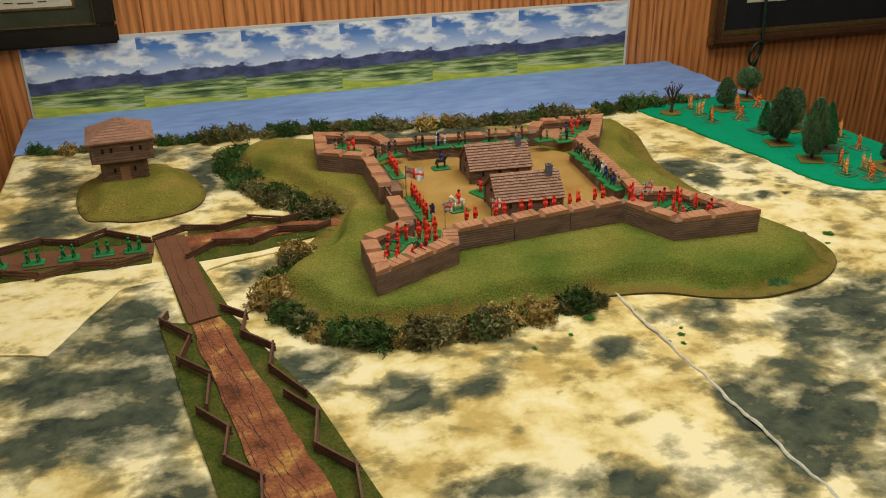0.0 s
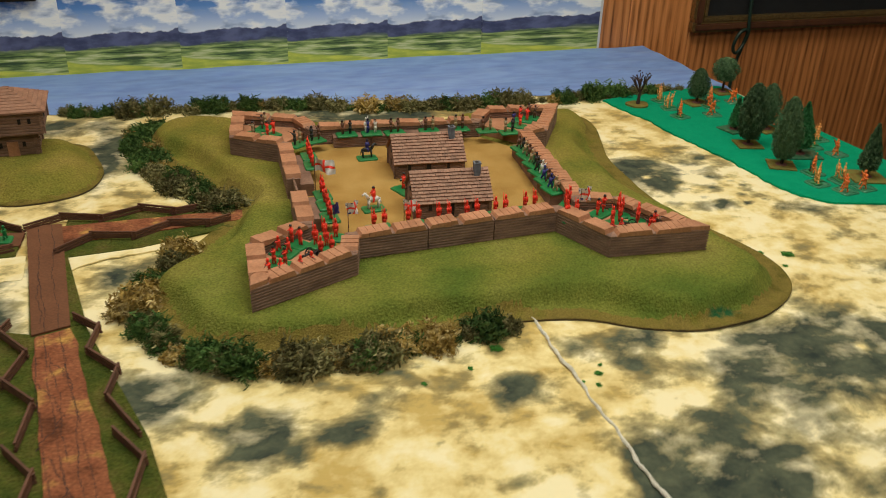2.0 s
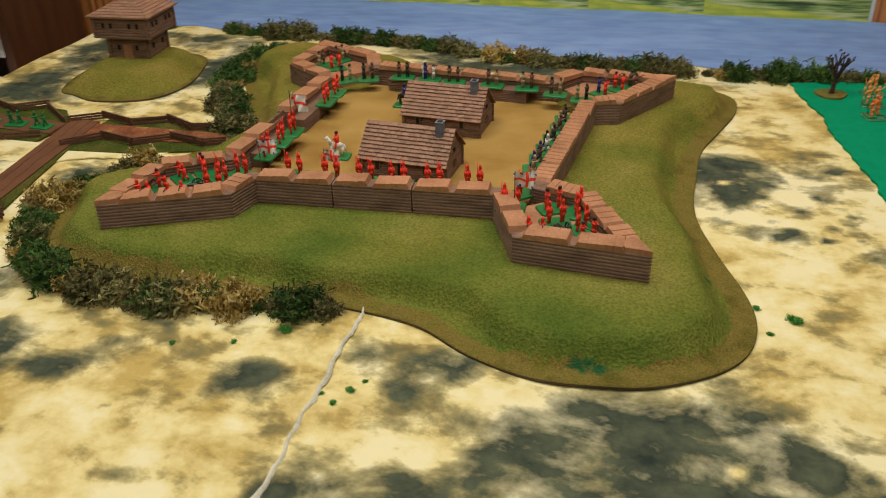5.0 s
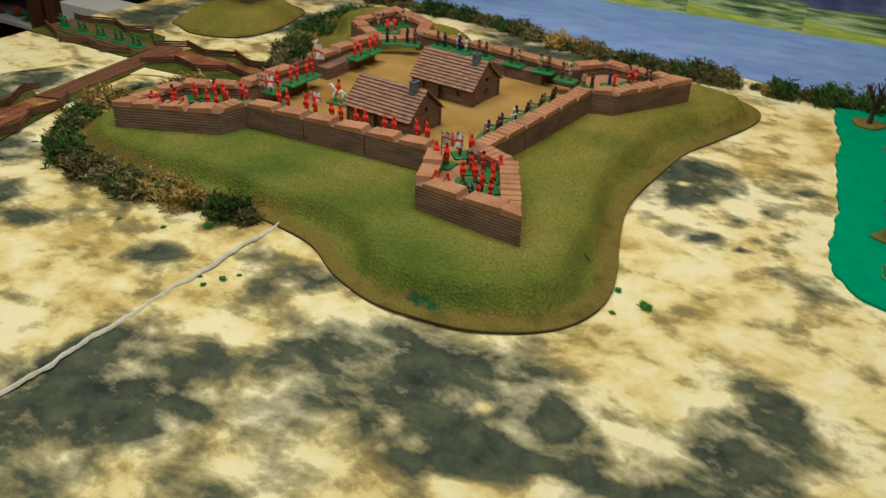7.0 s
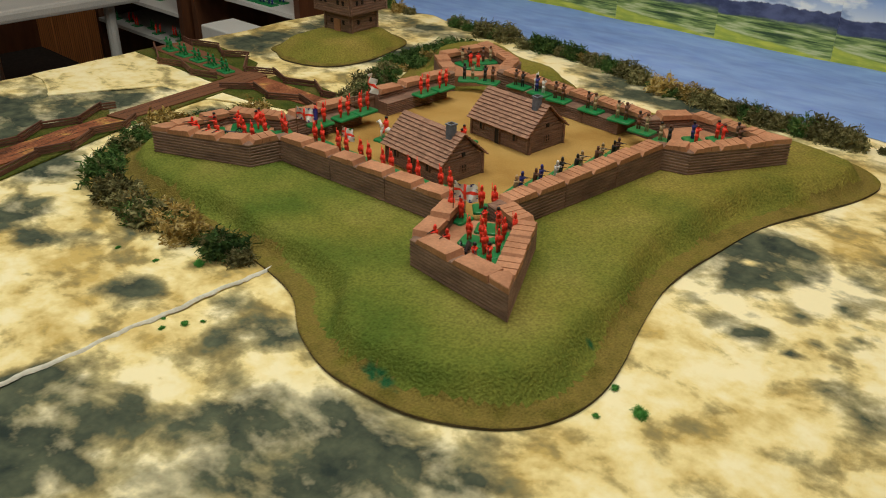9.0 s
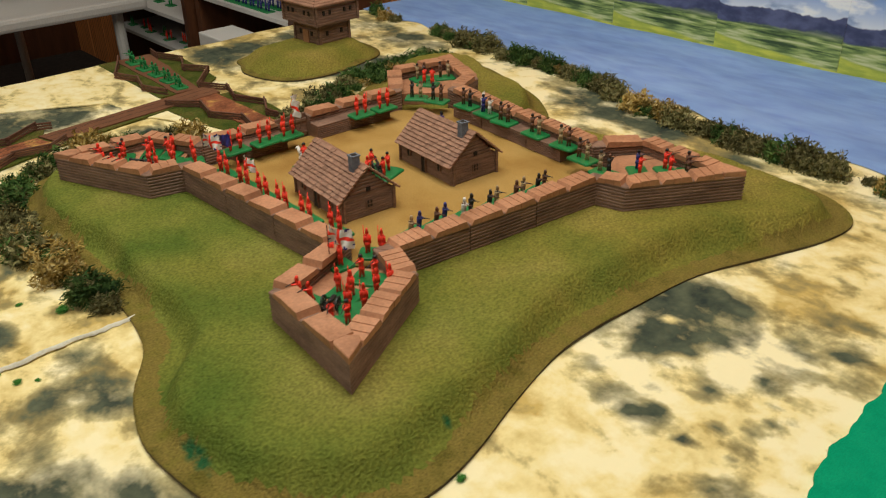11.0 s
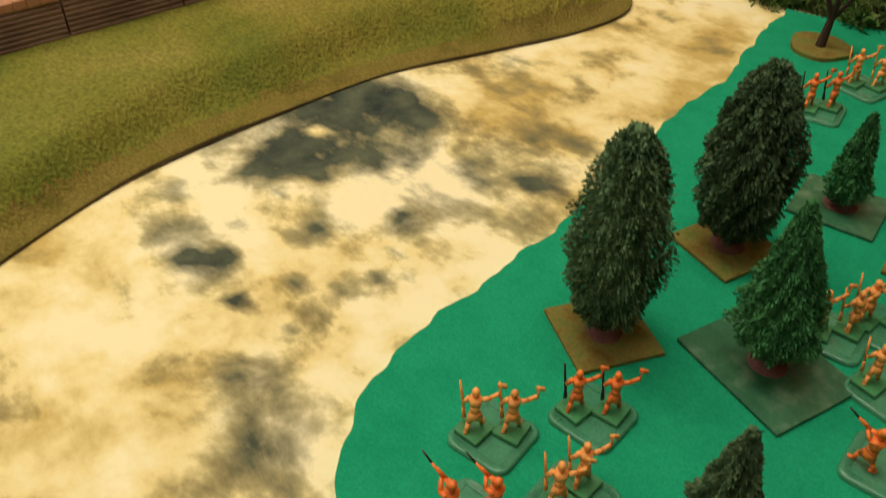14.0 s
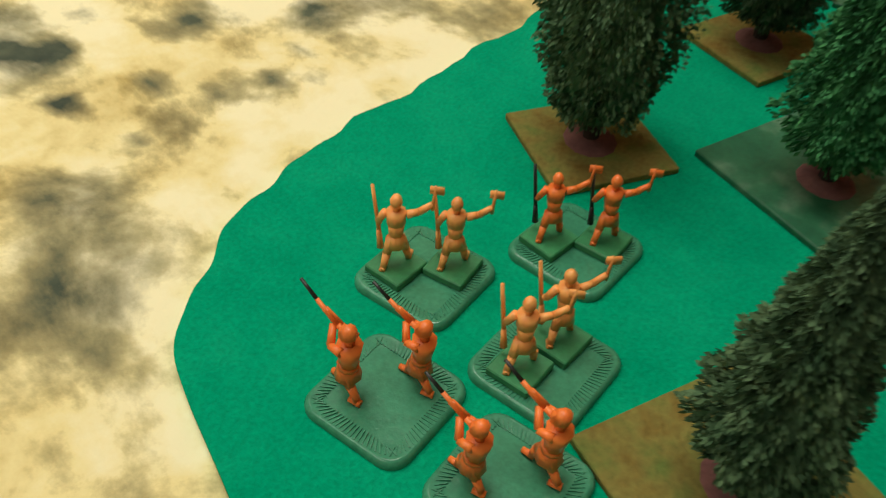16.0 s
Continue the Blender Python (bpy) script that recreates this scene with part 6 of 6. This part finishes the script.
# ---- lichen bushes ----
def bush_mesh(seed, mat):
    rnd = random.Random(seed)
    bm = bmesh.new()
    for i in range(1150):
        a, b = rnd.uniform(0, 2 * math.pi), rnd.uniform(0.0, 1.0)
        r = (0.4 + 0.55 * rnd.random()) * (1 + 0.3 * math.sin(3 * a + seed) * math.sin(5 * b + seed))
        c = Vector((r * math.cos(a) * math.sqrt(1 - b * b * 0.8), r * math.sin(a) * math.sqrt(1 - b * b * 0.8), 0.95 * b * r))
        d = Vector((rnd.uniform(-1, 1), rnd.uniform(-1, 1), rnd.uniform(-0.4, 1))).normalized()
        s = d.cross(Vector((rnd.uniform(-1, 1), rnd.uniform(-1, 1), 0.3))).normalized()
        L, w = rnd.uniform(0.12, 0.36), rnd.uniform(0.016, 0.05)
        e = c + d * L + s * rnd.uniform(-0.12, 0.12)
        bend = c + d * L * 0.5 + s * rnd.uniform(-0.09, 0.09) + Vector((0, 0, rnd.uniform(0, 0.06)))
        v = [bm.verts.new(p) for p in (c - s * w, c + s * w, bend + s * w, bend - s * w, e + s * w * 0.7, e - s * w * 0.7)]
        bm.faces.new(v[:4])
        bm.faces.new((v[3], v[2], v[4], v[5]))
    ball(bm, (0, 0, 0.25), 0.42, 0, (1, 1, 0.7), 8, 5)
    me = bpy.data.meshes.new("bush")
    bm.to_mesh(me)
    bm.free()
    me.materials.append(M[mat])
    return me


BUSH = {m: [bush_mesh(i * 7 + j * 31, m) for i in range(4)] for j, m in enumerate(("lichen_green", "lichen_olive", "lichen_tan"))}
BLAB = {"lichen_green": "dark green lichen bush", "lichen_olive": "olive grey lichen bush", "lichen_tan": "dry yellow-brown lichen clump"}
rb = random.Random(5)


def hedge(points, spacing, size, weights, where, group, z=0.0):
    path = curve_points(points, 8, closed=False)
    total, last = 0.0, None
    for p, q in zip(path, path[1:]):
        total += math.hypot(q[0] - p[0], q[1] - p[1])
        if last is not None and total - last < spacing:
            continue
        last = total
        mat = rb.choices(("lichen_green", "lichen_olive", "lichen_tan"), weights)[0]
        s = size * rb.choice((0.62, 0.8, 1.0, 1.2, 1.5)) * rb.uniform(0.9, 1.1)
        ob = new("lichen_bush", rb.choice(BUSH[mat]))
        ob.matrix_world = Matrix.Translation((p[0] + rb.uniform(-0.008, 0.008), p[1] + rb.uniform(-0.008, 0.008), z)) @ Matrix.Rotation(rb.uniform(0, 6.3), 4, "Z") @ Matrix.Diagonal((s, s, s * rb.uniform(0.8, 1.15), 1))
        tagged(ob, BLAB[mat] + where, "bush", group)


hedge([(0.137, 2.081), (0.2897, 2.054), (0.417, 2.051), (0.5555, 2.045), (0.683, 2.02), (0.7449, 1.988), (0.8203, 1.974), (0.9368, 1.963), (1.056, 1.955), (1.186, 1.956), (1.306, 1.965), (1.395, 1.969), (1.554, 1.973)], 0.0165, 0.022, (4, 4, 2), " along the river bank", "river bank bushes")
hedge([(-0.1209, 2.108), (-0.0513, 2.087), (0.0196, 2.078)], 0.026, 0.02, (3, 3, 2), " by the river behind the blockhouse", "river bank bushes")
hedge([(0.4201, 1.537), (0.3793, 1.604), (0.3375, 1.691), (0.3076, 1.802), (0.2951, 1.88), (0.3311, 1.953)], 0.017, 0.024, (5, 3, 0.6), " beside the fort hill", "hedge round the hill")
hedge([(0.4253, 1.504), (0.3953, 1.55), (0.349, 1.622), (0.31, 1.704), (0.2773, 1.815), (0.27, 1.894), (0.3062, 1.978)], 0.024, 0.019, (5, 3, 0.6), " beside the fort hill", "hedge round the hill")
hedge([(0.3497, 1.364), (0.3116, 1.311), (0.3085, 1.257), (0.2884, 1.204), (0.3248, 1.138), (0.3458, 1.098), (0.382, 1.083), (0.4131, 1.065), (0.4646, 1.054), (0.5105, 1.053), (0.541, 1.048), (0.5865, 1.056), (0.6422, 1.062), (0.703, 1.063), (0.7381, 1.067)], 0.013, 0.0215, (3, 4, 3), " at the foot of the fort hill", "hedge round the hill")
TUFT = bush_mesh(77, "tuft")
for x, y, s in ((1.223, 1.159, 0.009), (1.186, 1.175, 0.005), (0.7078, 1.032, 0.008), (0.8054, 0.9532, 0.005), (0.7958, 0.9325, 0.004), (0.7806, 0.943, 0.003), (0.8152, 0.9687, 0.003), (0.6032, 0.9858, 0.004), (0.6638, 1.001, 0.004), (1.196, 1.129, 0.004)):
    ob = new("grass_tuft", TUFT)
    ob.matrix_world = Matrix.Translation((x, y, 0.0)) @ Matrix.Rotation(x * 97, 4, "Z") @ Matrix.Diagonal((s * 1.1, s * 0.8, s * 0.5, 1))
    tagged(ob, "small loose tuft of green lichen on the cloth", "tuft", "loose tufts")


# ---- wall: prints, pictures, cable ----
def sheet(x0, x1, z0, z1, y, mat, u1=1.0):
    bm = bmesh.new()
    uvl = bm.loops.layers.uv.new("UVMap")
    n = 8
    for i in range(n):
        a, b = i / n, (i + 1) / n
        pa, pb = (0.0012 * math.sin(5 * a + x0 * 9), 0.0012 * math.sin(5 * b + x0 * 9))
        vs = [bm.verts.new(p) for p in ((x0 + (x1 - x0) * a, y - abs(pa), z0), (x0 + (x1 - x0) * b, y - abs(pb), z0), (x0 + (x1 - x0) * b, y - abs(pb), z1), (x0 + (x1 - x0) * a, y - abs(pa), z1))]
        f = bm.faces.new(vs)
        for l, (u, v) in zip(f.loops, ((a, 0), (b, 0), (b, 1), (a, 1))):
            l[uvl].uv = (u * u1, v)
    return bm


bounds = [-0.147, 0.12, 0.382, 0.643, 0.904, 1.165, 1.515]
mount = link_mesh("print_backing", soft_box(-0.153, 1.524, WALL_Y - 0.006, WALL_Y - 0.003, -0.02, 0.196, 0.0005, 1), "foam")
tagged(mount, "white backing card behind the row of landscape prints", "card")
for i, (a, b) in enumerate(zip(bounds, bounds[1:])):
    ob = link_mesh("landscape_print", sheet(a, b, -0.018, 0.187 + 0.0006 * i, WALL_Y - 0.0075 - 0.0006 * (i % 2), "print"), "print")
    tagged(ob, "colour print of clouds, blue hills and green fields on wall", "poster", "landscape prints")


def picture(x0, x1, z0, z1, layers, label):
    ob = thing("picture_frame", pose(0, WALL_Y, 0), label, "picture")
    for nm, inset, width, depth, mat in layers:
        bm = bmesh.new()
        a, b, c, d = x0 + inset, x1 - inset, z0 + inset, z1 - inset
        if width:
            for q in ((a, b, c, c + width), (a, b, d - width, d), (a, a + width, c + width, d - width), (b - width, b, c + width, d - width)):
                box(bm, q[0], q[1], -depth, 0.0, q[2], q[3])
            bmesh.ops.bevel(bm, geom=bm.edges[:], offset=min(width, depth) * 0.18, segments=2, affect="EDGES")
        else:
            box(bm, a, b, -depth, 0.0, c, d)
        part(nm, bm, mat, ob)
    return ob


p1 = picture(-0.77, 0.084, 0.18, 0.87, (("frame", 0.0, 0.048, 0.03, "blackframe"), ("inner_lip", 0.046, 0.004, 0.024, "gold"), ("mat", 0.048, 0.0, 0.012, "mat_green"), ("mat_lip", 0.088, 0.006, 0.015, "gold"), ("sheet", 0.092, 0.0, 0.0135, "paper")), "black-framed print with olive mat on the wall")
bm = bmesh.new()
for i, (x, w) in enumerate(((-0.20, 0.03), (-0.16, 0.02), (-0.13, 0.035), (-0.085, 0.02))):
    box(bm, x, x + w, -0.0143, -0.0132, 0.284 + 0.002 * (i % 2), 0.2865 + 0.002 * (i % 2))
part("caption_bars", bm, "black", p1, "row of dark bars of unreadable writing")
p2 = picture(1.808, 2.73, 0.039, 0.73, (("frame", 0.0, 0.034, 0.03, "gold"), ("frame_core", 0.006, 0.02, 0.034, "walnut"), ("gilt_lip", 0.03, 0.014, 0.028, "gold"), ("mat", 0.04, 0.0, 0.012, "mat_black"), ("sheet", 0.125, 0.0, 0.0135, "paper")), "gilt-edged dark frame with black mat on the wall")

# cable hanging down the wall with a loop
cu = bpy.data.curves.new("hanging_cable", "CURVE")
cu.dimensions, cu.bevel_depth, cu.bevel_resolution = "3D", 0.005, 3
sp = cu.splines.new("NURBS")
cp = [(1.985, 2.375, 1.2), (1.985, 2.375, 0.6), (1.985, 2.375, 0.25), (1.985, 2.365, 0.07), (1.995, 2.365, 0.03), (1.96, 2.36, -0.03), (1.935, 2.355, -0.005), (1.95, 2.35, 0.045), (1.985, 2.355, 0.05), (1.98, 2.365, 0.0), (1.965, 2.375, -0.08), (1.965, 2.375, -0.3)]
sp.points.add(len(cp) - 1)
for q, c in zip(sp.points, cp):
    q.co = (*c, 1)
sp.use_endpoint_u, sp.order_u = True, 3
cu.materials.append(M["cable"])
tagged(new("hanging_cable", cu), "dark green cable hanging down the wall with a loop", "cable")

# ---- beyond the table ----
# folding tables and display shelving
def folding_table(x0, x1, y0, y1, z, label):
    ob = thing("folding_table", pose(0, 0, 0), label, "table", "white tables")
    part("tabletop", soft_box(x0, x1, y0, y1, z - 0.04, z, 0.012), "tabletop", ob)
    for x in (x0 + 0.08, x1 - 0.08):
        for y in (y0 + 0.08, y1 - 0.08):
            bm = bmesh.new()
            limb(bm, (x, y, FLOOR), (x, y, z - 0.04), 0.018, 0.018, 10)
            part("leg", bm, "tabletop", ob)
    return ob


folding_table(-2.5, -1.17, 1.36, 1.98, -0.1, "white folding table with stacked game boxes on it")
for i in range(4):
    ob = thing("game_box", pose(-1.75 + 0.01 * (i % 2), 1.66, -0.1 + 0.052 * i), "flat dark green game box with pale labels", "box", "stacked game boxes")
    part("carton", soft_box(-0.24, 0.24, -0.16, 0.16, 0, 0.05, 0.003, 1), "cable", ob)
    bm = bmesh.new()
    box(bm, 0.239, 0.2412, -0.10, -0.02, 0.018, 0.034)
    box(bm, 0.239, 0.2412, 0.03, 0.11, 0.018, 0.034)
    part("label_bars", bm, "foam", ob, "pale bars of unreadable print")


def shelf_unit(x0, x1, y0, y1, heights, label):
    ob = thing("display_shelf", pose(0, 0, 0), label, "shelf", "display shelves")
    for x in (x0, x1 - 0.025):
        bm = bmesh.new()
        box(bm, x, x + 0.025, y0 + 0.004, y1, FLOOR, 0.35)
        part("upright", bm, "walnut", ob)
    bm = bmesh.new()
    box(bm, x0 + 0.025, x1 - 0.025, y1 - 0.012, y1 - 0.002, FLOOR, 0.35)
    part("back_panel", bm, "walnut", ob)
    for z in heights:
        bm = bmesh.new()
        box(bm, x0 + 0.025, x1 - 0.025, y0, y1 - 0.012, z - 0.012, z)
        part("shelf_board", bm, "tabletop", ob)
    return ob


shelf_unit(-1.65, -1.02, 2.03, 2.335, (-0.55, -0.275, -0.165), "dark wood display shelf with white boards holding toy figures")
shelf_unit(-0.99, -0.42, 2.05, 2.335, (-0.55, -0.30, -0.072), "dark wood display shelf with white boards and toy soldiers")
for i in range(7):
    stand(-1.56 + 0.075 * i, 2.07 + 0.02 * (i % 2), -0.275, 90 * (i % 3), pair("march", "red" if i % 3 else "green", "black"), "pair of painted toy soldiers on a shelf board", "figures on the shelves", 0.04, 0.03)
for i in range(3):
    stand(-1.45 + 0.09 * i, 2.10, -0.165, 0, pair("fire", "green", "green"), "pair of green toy soldiers on a shelf board", "figures on the shelves", 0.04, 0.03)
for i in range(12):
    stand(-0.80 + 0.042 * (i % 6), 2.08 + 0.04 * (i // 6), -0.072, 0, pair("march", "blue", "blue"), "pair of dark blue toy soldiers packed on a shelf", "figures on the shelves", 0.04, 0.03)
ob = link_mesh("foam_box", soft_box(-0.74, -0.36, 1.93, 2.044, -0.30, -0.128, 0.004), "foam")
tagged(ob, "plain white foam box beside the display shelves", "box")
ob = thing("side_table", pose(0, 0, 0), "small dark side table under the foam box", "table")
bm = bmesh.new()
box(bm, -0.98, -0.30, 1.70, 2.045, -0.33, -0.301)
part("tabletop", bm, "walnut", ob)
for x in (-0.95, -0.36):
    for y in (1.73, 2.01):
        bm = bmesh.new()
        box(bm, x, x + 0.03, y, y + 0.03, FLOOR, -0.33)
        part("leg", bm, "walnut", ob)

# right of the table: dark cabinet with a white pot
ob = thing("dark_cabinet", pose(0, 0, 0), "dark wooden cabinet standing against the panelled wall", "cabinet")
part("carcase", soft_box(2.62, 3.2, 1.75, 2.33, FLOOR, -0.06, 0.004, 1), "walnut", ob)
bm = bmesh.new()
box(bm, 2.615, 2.62, 1.79, 2.29, FLOOR + 0.06, -0.10)
part("door", bm, "walnut", ob)
ob = thing("white_pot", pose(2.78, 1.98, -0.06), "white plastic pot with a rim on the cabinet", "pot")
bm = bmesh.new()
limb(bm, (0, 0, 0), (0, 0, 0.16), 0.075, 0.095, 20)
part("body", bm, "tabletop", ob)
bm = bmesh.new()
limb(bm, (0, 0, 0.161), (0, 0, 0.185), 0.108, 0.11, 20)
part("rim", bm, "tabletop", ob)

# ---- wall boards, last ----
board_mesh = {}
x, i = FLOOR_X0, 0
rw = random.Random(11)
while x < FLOOR_X1:
    w = rw.choice((0.1, 0.135, 0.2, 0.2))
    if w not in board_mesh:
        bm = bmesh.new()
        box(bm, 0.0005, w - 0.0005, -0.02, 0.0, FLOOR, CEIL)
        bmesh.ops.bevel(bm, geom=[e for e in bm.edges if abs(e.verts[0].co.z - e.verts[1].co.z) > 1 and e.verts[0].co.y < -0.01], offset=0.0028, segments=1, affect="EDGES")
        me = bpy.data.meshes.new("wall_board")
        bm.to_mesh(me)
        bm.free()
        me.materials.append(M["panel"])
        board_mesh[w] = me
    ob = new("wall_board", board_mesh[w])
    ob.parent = wall_n
    ob.matrix_world = pose(x, WALL_Y + 0.02, 0)
    x += w
